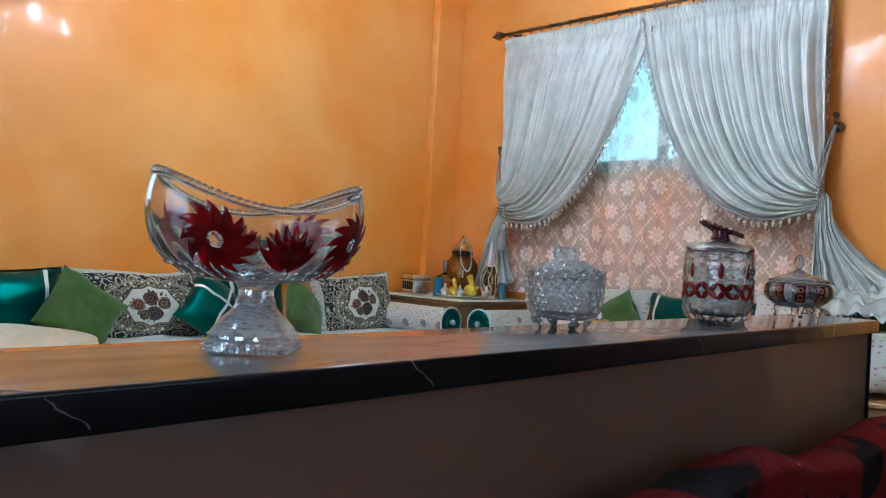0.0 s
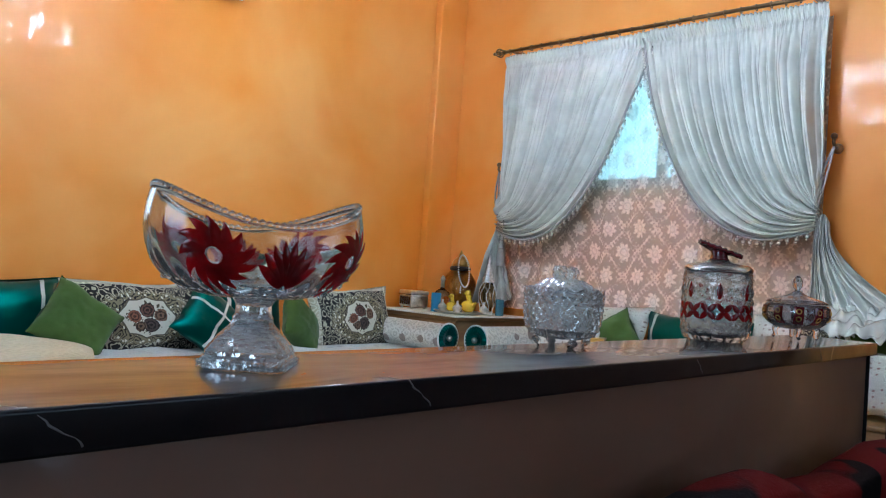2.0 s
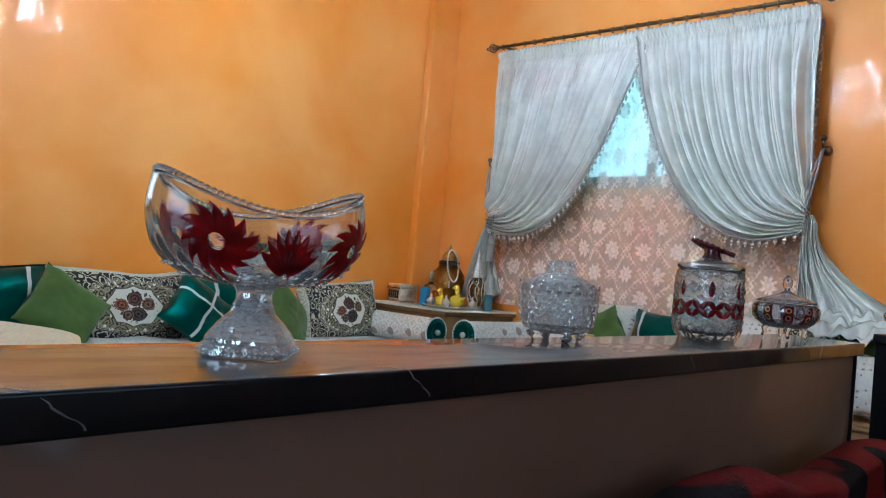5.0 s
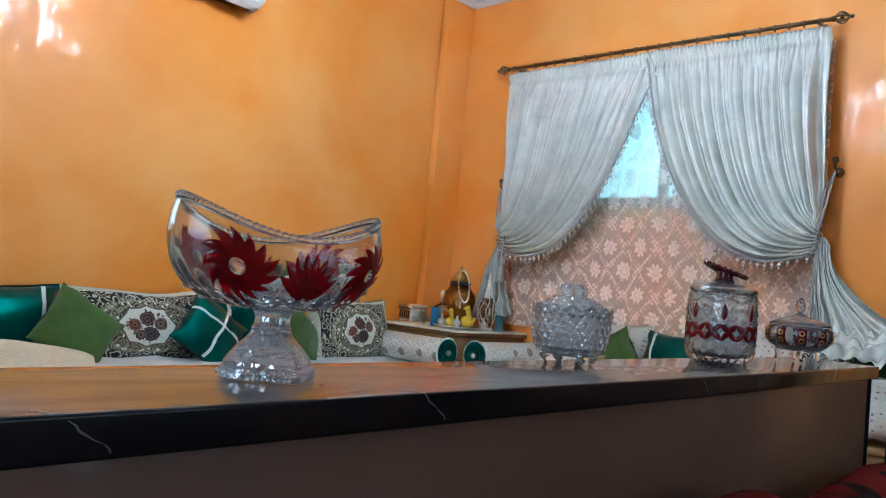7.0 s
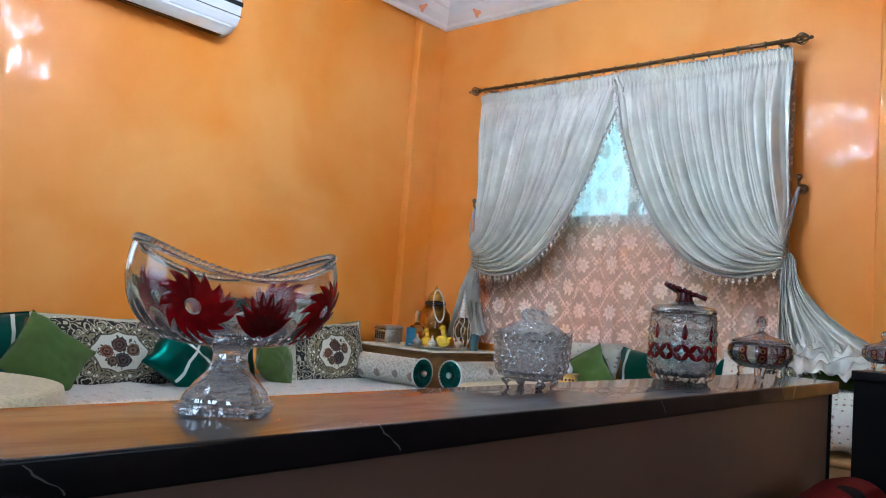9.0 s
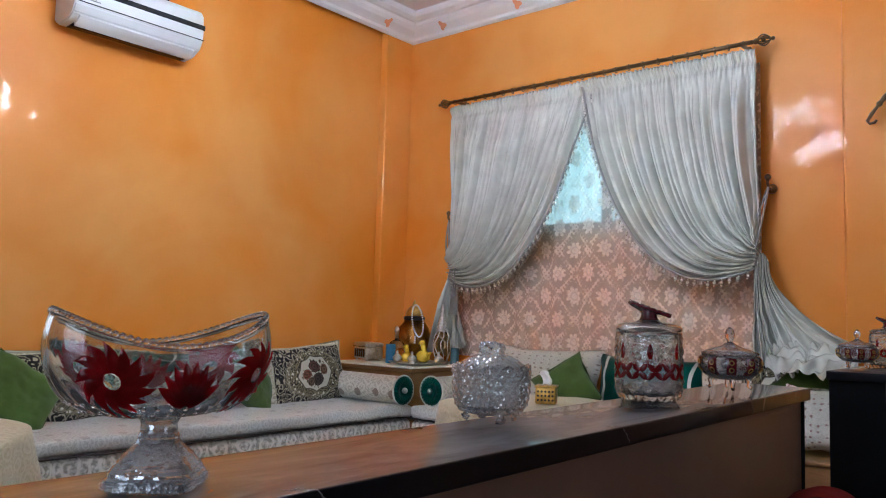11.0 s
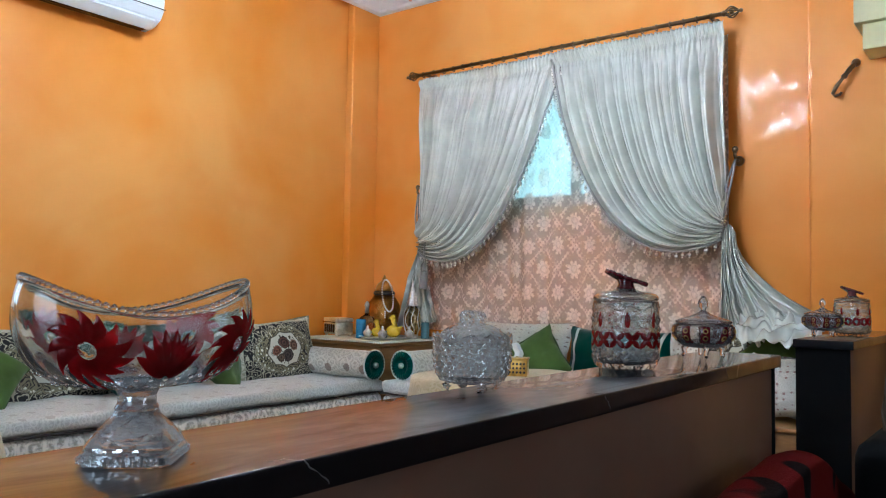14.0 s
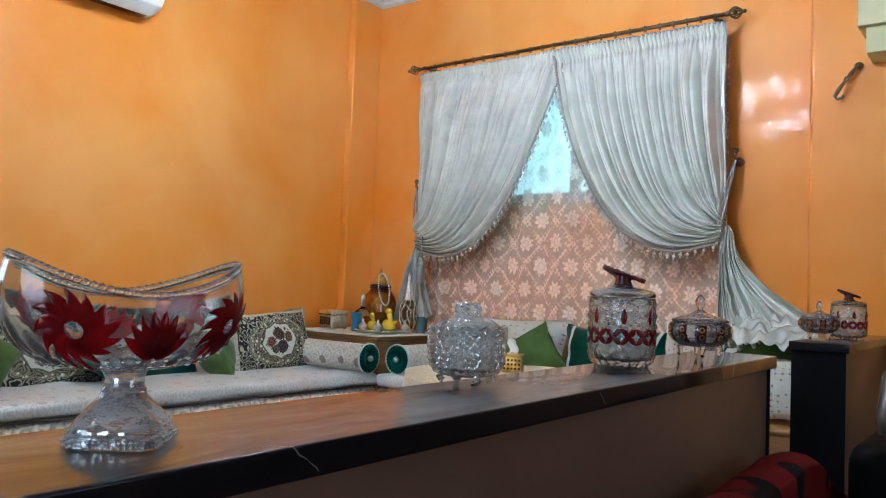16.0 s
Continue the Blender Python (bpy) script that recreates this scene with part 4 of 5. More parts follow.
urn = thing("urn_lantern", 0.31, -0.24, TT, "tall amber and gilt urn with a domed cap", "urn")
urn.scale = (0.8, 0.8, 1.0)
part("body", lathe([(0.07, 0), (0.1, 0.01), (0.13, 0.08), (0.14, 0.15), (0.125, 0.21), (0.09, 0.25), (0.072, 0.265), (0.072, 0.28)], 40), M_AMBER, urn)
part("lining", lathe([(0.06, 0.004), (0.12, 0.08), (0.13, 0.15), (0.115, 0.2), (0.07, 0.255)], 32), M_GOLD, urn)
part("collar", lathe([(0.075, 0.262), (0.086, 0.268), (0.086, 0.282), (0.074, 0.29)], 40), M_DARKWOOD, urn)
part("dome", lathe([(0.074, 0.288), (0.072, 0.31), (0.056, 0.335), (0.03, 0.352), (0.02, 0.358), (0.02, 0.37), (0.01, 0.378), (0.004, 0.395)], 32), M_GOLD, urn)
pearl = thing("pearl_necklace", 0.425, -0.305, TT + 0.21, "string of pale pearls hung over the urn", "necklace")
part("pearls", beads([(0.045 * math.sin(2 * math.pi * i / 42), -0.03 - 0.02 * math.cos(2 * math.pi * i / 42), 0.05 + 0.1 * math.cos(2 * math.pi * i / 42)) for i in range(42)] + [(0, -0.05, -0.05 - 0.012 * k) for k in range(4)], 0.0065), M_PEARL, pearl)["kind"] = "stuff"

dec = thing("decanter", 0.61, -0.31, TT, "amber glass decanter with silver filigree neck", "decanter")
part("body", lathe([(0.03, 0), (0.036, 0.01), (0.034, 0.03), (0.05, 0.08), (0.053, 0.13), (0.044, 0.175), (0.03, 0.2)], 32), M_AMBER, dec)
for k in range(8):
    a = 2 * math.pi * k / 8
    rib = [((r + 0.002) * math.cos(a + 0.25 * math.sin(40 * z)), (r + 0.002) * math.sin(a + 0.25 * math.sin(40 * z)), z) for r, z in ((0.036, 0.012), (0.035, 0.03), (0.045, 0.06), (0.052, 0.1), (0.053, 0.13), (0.045, 0.172), (0.03, 0.2))]
    part("filigree_rib", tube(rib, 0.0035, 6), M_SILVER, dec, "silver filigree strap")
part("filigree", lathe([(0.032, 0.198), (0.037, 0.208), (0.03, 0.216), (0.034, 0.228), (0.024, 0.24), (0.027, 0.25), (0.017, 0.266), (0.021, 0.276), (0.012, 0.292), (0.015, 0.302), (0.006, 0.325), (0.009, 0.334), (0.002, 0.37)], 28, wobble=lambda a, r, z: 1 + 0.1 * math.sin(7 * a)), M_SILVER, dec, "stepped silver filigree neck")
part("foot_ring", lathe([(0.036, 0.0), (0.04, 0.006), (0.035, 0.02), (0.028, 0.028), (0.02, 0.028)], 28), M_SILVER, dec)

bot = thing("perfume_bottle", 0.33, -0.42, TT, "amber bottle with tall silver stopper", "bottle")
part("body", lathe([(0.05, 0), (0.055, 0.02), (0.055, 0.1), (0.04, 0.125), (0.014, 0.14), (0.012, 0.15)], 28), M_AMBER, bot)
part("stopper", lathe([(0.013, 0.148), (0.013, 0.19), (0.017, 0.195), (0.012, 0.215), (0.003, 0.225)], 20), M_SILVER, bot)

duck = thing("ceramic_swans", 0.5, -0.43, TT, "pair of yellow glazed ceramic birds", "ornament")
for dx, dy, k in ((-0.055, -0.02, 0.8), (0.045, 0.02, 1.0)):
    b_ = join(ball((dx, dy, 0.045 * k), 0.045 * k, 3, 0.85), tube([(dx + 0.02 * k, dy, 0.06 * k), (dx + 0.005, dy, 0.09 * k), (dx - 0.002, dy, 0.115 * k)], 0.016 * k, 10), ball((dx - 0.006, dy, 0.125 * k), 0.021 * k, 2), tube([(dx - 0.02 * k, dy, 0.125 * k), (dx - 0.045 * k, dy, 0.12 * k)], lambda q: 0.009 * k * (1 - 0.8 * q), 8), tube([(dx + 0.03 * k, dy, 0.05 * k), (dx + 0.065 * k, dy, 0.075 * k)], lambda q: 0.02 * k * (1 - 0.8 * q), 8))
    part("bird", b_, M_YELLOW, duck)

tray = thing("tray", 0.55, -0.5, TT, "oval silver tray with small pots", "tray", rz=20)
part("plate", lathe([(0.1, 0.0), (0.13, 0.006), (0.15, 0.014), (0.152, 0.018), (0.128, 0.011), (0.0, 0.008)], 40), M_SILVER, tray)
for x, y in ((0.46, -0.55), (0.60, -0.57), (0.68, -0.42)):
    pot = thing("tagine_pot", x, y, TT + (0.012 if x > 0.5 and x < 0.65 else 0.012), "tiny silver pot with conical lid", "pot", "little pots")
    part("bowl", lathe([(0.012, 0), (0.02, 0.005), (0.027, 0.02), (0.028, 0.026)], 20), M_SILVER, pot)
    part("lid", lathe([(0.029, 0.0265), (0.022, 0.036), (0.008, 0.05), (0.006, 0.058), (0.008, 0.064), (0.002, 0.07)], 20), M_SILVER, pot)

# ---- round tables ----


def round_table(x, y, z, r, label):
    ob = thing("round_table", x, y, 0, label, "table", "round tables")
    part("leg", lathe([(0.2, 0), (0.2, 0.03), (0.06, 0.07), (0.05, z - 0.1), (0.12, z - 0.03)], 24), M_WOOD, ob)
    part("table_top", lathe([(r - 0.02, z - 0.035), (r - 0.006, z - 0.03), (r - 0.006, z - 0.008), (r - 0.015, z - 0.006)], 48), M_WOOD, ob)
    tc = thing("tablecloth", x, y, z - 0.005, "cream and gold damask tablecloth falling in folds", "tablecloth", "tablecloths")

    def fn(u, v):
        a = 2 * math.pi * u
        if v < 0.5:
            q = v / 0.5
            return Vector((q * r * math.cos(a), q * r * math.sin(a), 0.003 + 0.002 * math.sin(9 * a) * q))
        q = (v - 0.5) / 0.5
        k = r + 0.012 + 0.05 * q + 0.028 * q * math.sin(13 * a + math.sin(3 * a))
        return Vector((k * math.cos(a), k * math.sin(a), -0.004 - 0.3 * q))

    bm = sheet(fn, 120, 26, 0.0, lambda u, v: (r * v * 2 * math.cos(2 * math.pi * u), r * v * 2 * math.sin(2 * math.pi * u)))
    bmesh.ops.remove_doubles(bm, verts=bm.verts[:], dist=0.0005)
    part("cloth", bm, M_CLOTH, tc)
    return ob


round_table(1.80, -1.05, 0.735, 0.43, "round table under a damask cloth")
round_table(1.0, -3.35, 0.735, 0.43, "round table under a damask cloth")
tb_ = thing("tissue_box", 1.83, -1.03, 0.737, "pierced gilt tissue box with a white tissue", "tissue box", rz=25)
tb_.scale = (0.8, 0.8, 0.8)
part("box", box((-0.055, -0.055, 0.0), (0.055, 0.055, 0.09), 0.005), M_GOLD, tb_)
part("lid", box((-0.06, -0.06, 0.09), (0.06, 0.06, 0.1), 0.003), M_GOLD, tb_)
for fx in range(-2, 3):
    for fz in range(3):
        part("fret", join(ball((fx * 0.02, -0.0555, 0.022 + fz * 0.023), 0.0075, 1), ), M_DARKWOOD, tb_)
part("tissue", sheet(lambda u, v: Vector((-0.03 + 0.05 * u + 0.01 * math.sin(5 * v), 0.01 * math.sin(6 * u + 2 * v), 0.095 + 0.075 * v + 0.012 * math.sin(3 * u))), 10, 10, 0.001), M_TISSUE, tb_)

# ---- glassware on the partition ----
TOP = 0.962


def petal_mat():
    m, t, b = nodes_of("ruby_petal_glass")
    f = noise_of(t, coords(t), 70.0, 3.0)
    link(t, blend(t, ramp(t, f, 0.35, 0.65), (0.07, 0.002, 0.003), (0.24, 0.006, 0.008)), b.inputs["Base Color"])
    b.inputs["Roughness"].default_value = 0.12
    b.inputs["Coat Weight"].default_value = 0.8
    tl = node(t, "ShaderNodeBsdfTranslucent")
    tl.inputs[0].default_value = (0.4, 0.004, 0.007, 1)
    mx = t.nodes.new("ShaderNodeMixShader")
    mx.inputs[0].default_value = 0.5
    link(t, b.outputs[0], mx.inputs[1])
    link(t, tl.outputs[0], mx.inputs[2])
    link(t, mx.outputs[0], t.nodes["Material Output"].inputs[0])
    return m


M_PETAL = petal_mat()


def petal_bm(place, r0, r1, wide, ang, swirl, n=7, ridge=0.0012):
    """One pointed petal; place(du, dv, out) puts flat metres on the curved side."""
    bm = bmesh.new()
    rows = []
    for i in range(n + 1):
        q = i / n
        r = r0 + (r1 - r0) * q
        a = ang + swirl * q * q
        w = wide * (math.sin(math.pi * (0.12 + 0.88 * q)) ** 0.8 if q < 1 else 0.0)
        c, s = math.cos(a), math.sin(a)
        row = []
        for k, out in ((-1, 0.0), (0, ridge), (1, 0.0)):
            row.append(bm.verts.new(place(r * c - k * w * s, r * s + k * w * c, 0.0005 + out)))
        rows.append(row)
    for a, b in zip(rows, rows[1:]):
        for k in range(2):
            bm.faces.new((a[k], a[k + 1], b[k + 1], b[k]))
    return bm


def sized(ob, k, kz):
    ob.scale = (k, k, kz)
    return ob


def boat_bowl(x, y, rz, foot_rz):
    ob = thing("pedestal_bowl", x, y, TOP, "boat-shaped cut crystal pedestal bowl with ruby red flowers", "bowl", "glassware", rz)
    a0, b0 = 0.099, 0.06

    def side(th, h, off=0.0, fl=0.0):
        hh = 0.02 + 0.98 * h
        p = (1 - (1 - hh) ** 3.5) ** 0.36 * (1 - 0.05 * max(0.0, (h - 0.6) / 0.4) ** 2)
        cut = 1 + 0.055 * max(0.0, 0.45 - h) * math.cos(26 * th) * (1 if off == 0 else 0) + 0.004 * max(0, 1 - abs(((th * 4 / math.pi) % 1) - 0.5) * 22) * (1 if off == 0 else 0)
        zr = 0.121 + 0.028 * abs(math.cos(th)) ** 1.9
        z0 = 0.061 + fl
        z = z0 + (zr - z0) * h
        return Vector(((a0 * p * cut - off) * math.cos(th), (b0 * p * cut - off) * math.sin(th), z))

    n, k = 168, 22
    bm = bmesh.new()
    outer = [[bm.verts.new(side(2 * math.pi * i / n, j / k)) for i in range(n)] for j in range(k + 1)]
    inner = [[bm.verts.new(side(2 * math.pi * i / n, j / k, 0.0042, 0.006)) for i in range(n)] for j in range(k + 1)]
    for g in (outer, inner):
        for r, s in zip(g, g[1:]):
            for i in range(n):
                bm.faces.new((r[i], r[(i + 1) % n], s[(i + 1) % n], s[i]))
        bm.faces.new(g[0])
    for i in range(n):
        bm.faces.new((outer[-1][i], outer[-1][(i + 1) % n], inner[-1][(i + 1) % n], inner[-1][i]))
    bowl = part("bowl", bm, M_GLASS, ob, "clear crystal bowl")
    rim = []
    for i in range(92):
        th = 2 * math.pi * i / 92
        rim.append(side(th, 1.0, 0.002) + Vector((0, 0, 0.0018)))
    part("beaded_rim", beads(rim, 0.0034), M_GLASS, ob, "row of glass beads along the rim")["kind"] = "stuff"

    nails = []
    for row, count in ((0.08, 34), (0.17, 44)):
        nails += [side(2 * math.pi * (i + 0.5 * (row > 0.1)) / count, row) for i in range(count)]
    part("hobnail_band", beads(nails, 0.0026), M_GLASS, ob, "rows of glass hobnails under the flowers")["kind"] = "stuff"

    def square(a, r, z):
        q = 1.0 / (abs(math.cos(a)) ** 5 + abs(math.sin(a)) ** 5) ** 0.2
        w = max(0.0, min(1.0, (0.045 - z) / 0.03))
        return 1 + (q - 1) * w

    prof = [(0.0345, 0), (0.037, 0.002), (0.0372, 0.0105), (0.0352, 0.0125), (0.0348, 0.0155), (0.0328, 0.0205), (0.0292, 0.026), (0.0285, 0.0275), (0.0238, 0.0325), (0.0192, 0.0375), (0.0172, 0.042), (0.0178, 0.0435), (0.0158, 0.047), (0.0154, 0.054), (0.0176, 0.0585), (0.026, 0.0655), (0.012, 0.0662)]
    part("foot", lathe(prof, 32, True, square), M_FOOT, ob, "stepped square crystal foot", smooth=False, m=pose(0, 0, 0, 0, 0, foot_rz - rz))
    pts = []
    for f in range(4):
        for i in range(13):
            u = (-0.028 + 0.056 * i / 12)
            for zz, rr in ((0.0032, 0.0366), (0.007, 0.0368)):
                p = Vector((rr, u * rr / 0.0364, zz))
                pts.append(Matrix.Rotation(f * math.pi / 2 + radians(foot_rz - rz), 3, "Z") @ p)
    part("foot_beading", beads(pts, 0.0018), M_PRESSED, ob, "fine beading on the foot")["kind"] = "stuff"

    for th_c, hc, count, half in ((-2.17, 0.5, 13, False), (-1.52, 0.5, 8, True), (-0.76, 0.48, 12, False), (2.25, 0.5, 13, False), (1.55, 0.5, 8, True), (0.9, 0.5, 12, False)):
        e = 1e-3
        jt = (side(th_c + e, hc) - side(th_c - e, hc)).length / (2 * e)
        jh = (side(th_c, hc + e) - side(th_c, hc - e)).length / (2 * e)

        def place(du, dv, out):
            th, h = th_c + du / jt, min(0.985, max(0.05, hc + dv / jh))
            p = side(th, h)
            t1, t2 = side(th + e, h) - p, side(th, h + e) - p
            nn = t1.cross(t2).normalized()
            if nn.dot(Vector((p.x, p.y, 0))) < 0:
                nn = -nn
            return p + nn * (0.0004 + out)

        disc = bmesh.new()
        cv = disc.verts.new(place(0, 0, 0.0015))
        ring = [disc.verts.new(place(0.0055 * math.cos(q * math.pi / 8), 0.0055 * math.sin(q * math.pi / 8), 0.0004)) for q in range(16)]
        for q in range(16):
            disc.faces.new((cv, ring[q], ring[(q + 1) % 16]))
        fl = part("flower", disc, M_GLASS, ob, "cut flower with ruby red petals")
        for q in range(count):
            if half:
                ang = math.pi * (0.16 + 0.68 * q / (count - 1))
                bm = petal_bm(lambda a, b, o: place(a * 0.8, b - 0.019, o), 0.003, 0.04 * (0.86 + 0.14 * math.sin(ang)), 0.0056, ang, 0.0)
            else:
                ang = 2 * math.pi * q / count
                bm = petal_bm(place, 0.0066, 0.034 * (0.86 + 0.14 * math.cos(ang) ** 2) + 0.002 * math.sin(5 * q), 0.0054, ang, 0.42)
            part("petal", bm, M_PETAL, fl, smooth=True)
    return ob


sized(boat_bowl(3.1, -3.641, 77, 42), 0.962, 0.966)


def diamond_wall(rows, seg, depth, wall, floor_z, lobe=None):
    """A vessel whose outside is cut into pyramids. rows: (radius, height) of the lattice, an odd number of them."""
    bm = bmesh.new()
    da = 2 * math.pi / seg
    lat = []
    for i, (r, z) in enumerate(rows):
        sh = 0.5 * (i % 2)
        lat.append([bm.verts.new((r * math.cos((j + sh) * da), r * math.sin((j + sh) * da), z + (lobe(j) if lobe and i == len(rows) - 1 else 0.0))) for j in range(seg)])
    for i in range(len(rows) - 2):
        r, z = rows[i + 1]
        for j in range(seg):
            if i % 2 == 0:
                lf, rt = lat[i + 1][j - 1], lat[i + 1][j]
                a = j * da
            else:
                lf, rt = lat[i + 1][j], lat[i + 1][(j + 1) % seg]
                a = (j + 0.5) * da + 0.0
                if i % 2 == 1:
                    lf, rt = lat[i + 1][j], lat[i + 1][(j + 1) % seg]
            b, t = lat[i][j], lat[i + 2][j]
            pk = bm.verts.new(((r + depth) * math.cos(a), (r + depth) * math.sin(a), z))
            for p, q in ((b, rt), (rt, t), (t, lf), (lf, b)):
                bm.faces.new((p, q, pk))
    for i, up in ((0, True), (len(rows) - 1, False)):
        k = i + 1 if up else i - 1
        for j in range(seg):
            if i % 2 == 0:
                bm.faces.new((lat[i][j], lat[i][(j + 1) % seg], lat[k][j]))
            else:
                bm.faces.new((lat[i][j], lat[i][(j + 1) % seg], lat[k][(j + 1) % seg]))
    top = lat[-1]
    shift = 0.5 * ((len(rows) - 1) % 2)
    inner = []
    prof = [(max(0.002, rows[-1][0] - wall), rows[-1][1])] + [(max(0.002, r - wall), z) for r, z in rows[-2:0:-1] if z > floor_z] + [(max(0.002, rows[1][0] - wall) * 0.6, floor_z)]
    for r, z in prof:
        inner.append([bm.verts.new((r * math.cos((j + shift) * da), r * math.sin((j + shift) * da), z)) for j in range(seg)])
    for j in range(seg):
        bm.faces.new((top[j], top[(j + 1) % seg], inner[0][(j + 1) % seg], inner[0][j]))
    for p, q in zip(inner, inner[1:]):
        for j in range(seg):
            bm.faces.new((p[j], p[(j + 1) % seg], q[(j + 1) % seg], q[j]))
    bm.faces.new(inner[-1])
    bm.faces.new(lat[0])
    return bm


def candy_bowl(x, y, rz):
    ob = thing("candy_bowl", x, y, TOP, "clear diamond-cut crystal candy bowl with lid and feet", "bowl", "glassware", rz)
    rows = [(r, z - 0.011) for r, z in ((0.03, 0.022), (0.046, 0.027), (0.053, 0.036), (0.0555, 0.046), (0.057, 0.056), (0.0575, 0.066), (0.0575, 0.076), (0.058, 0.084), (0.06, 0.092))]
    part("bowl", diamond_wall(rows, 26, 0.0034, 0.0045, 0.02, lambda j: 0.005 * (1 if j % 2 else -0.6)), M_PRESSED, ob, "diamond-cut body with scalloped rim", smooth=False)
    part("lid", lathe([(0.05, 0.088), (0.051, 0.0905), (0.047, 0.0965), (0.039, 0.1025), (0.028, 0.1075), (0.016, 0.11), (0.014, 0.1095), (0.026, 0.1045), (0.036, 0.1), (0.045, 0.0935), (0.048, 0.088)], 64, True, lambda a, r, z: 1 + 0.03 * math.sin(16 * a + 300 * z) * (1 if z > 0.09 else 0)), M_PRESSED, ob, "domed crystal lid", smooth=False, m=pose(0, 0, -0.011))
    kn = bmesh.new()
    bmesh.ops.create_icosphere(kn, subdivisions=3, radius=0.016)
    for v in kn.verts:
        d = v.co.normalized()
        v.co = d * (0.0145 + 0.004 * noise.noise(d * 3.2) + 0.0025 * math.sin(7 * math.atan2(d.y, d.x))) * 1.0
        v.co = Vector((v.co.x * 1.35, v.co.y * 0.9, v.co.z * 0.75 + 0.106))
    part("knob", kn, M_PRESSED, ob, "leaf-shaped crystal knob", smooth=False)
    for k in range(4):
        a = math.pi / 4 + k * math.pi / 2
        c, s = math.cos(a), math.sin(a)
        part("foot", tube([(0.028 * c, 0.028 * s, 0.022), (0.038 * c, 0.038 * s, 0.017), (0.042 * c, 0.042 * s, 0.011), (0.039 * c, 0.039 * s, 0.007), (0.041 * c, 0.041 * s, 0.005)], lambda q: 0.0085 - 0.003 * math.sin(math.pi * q), 10), M_PRESSED, ob)
    return ob


sized(candy_bowl(3.037, -3.085, 12), 0.945, 0.97)


def round_place(r_of, z_c, a_c):
    """Flat metres to the side of a turned vessel."""
    def place(du, dv, out):
        z = z_c + dv
        r = r_of(z) + out
        a = a_c + du / r
        return Vector((r * math.cos(a), r * math.sin(a), z))
    return place


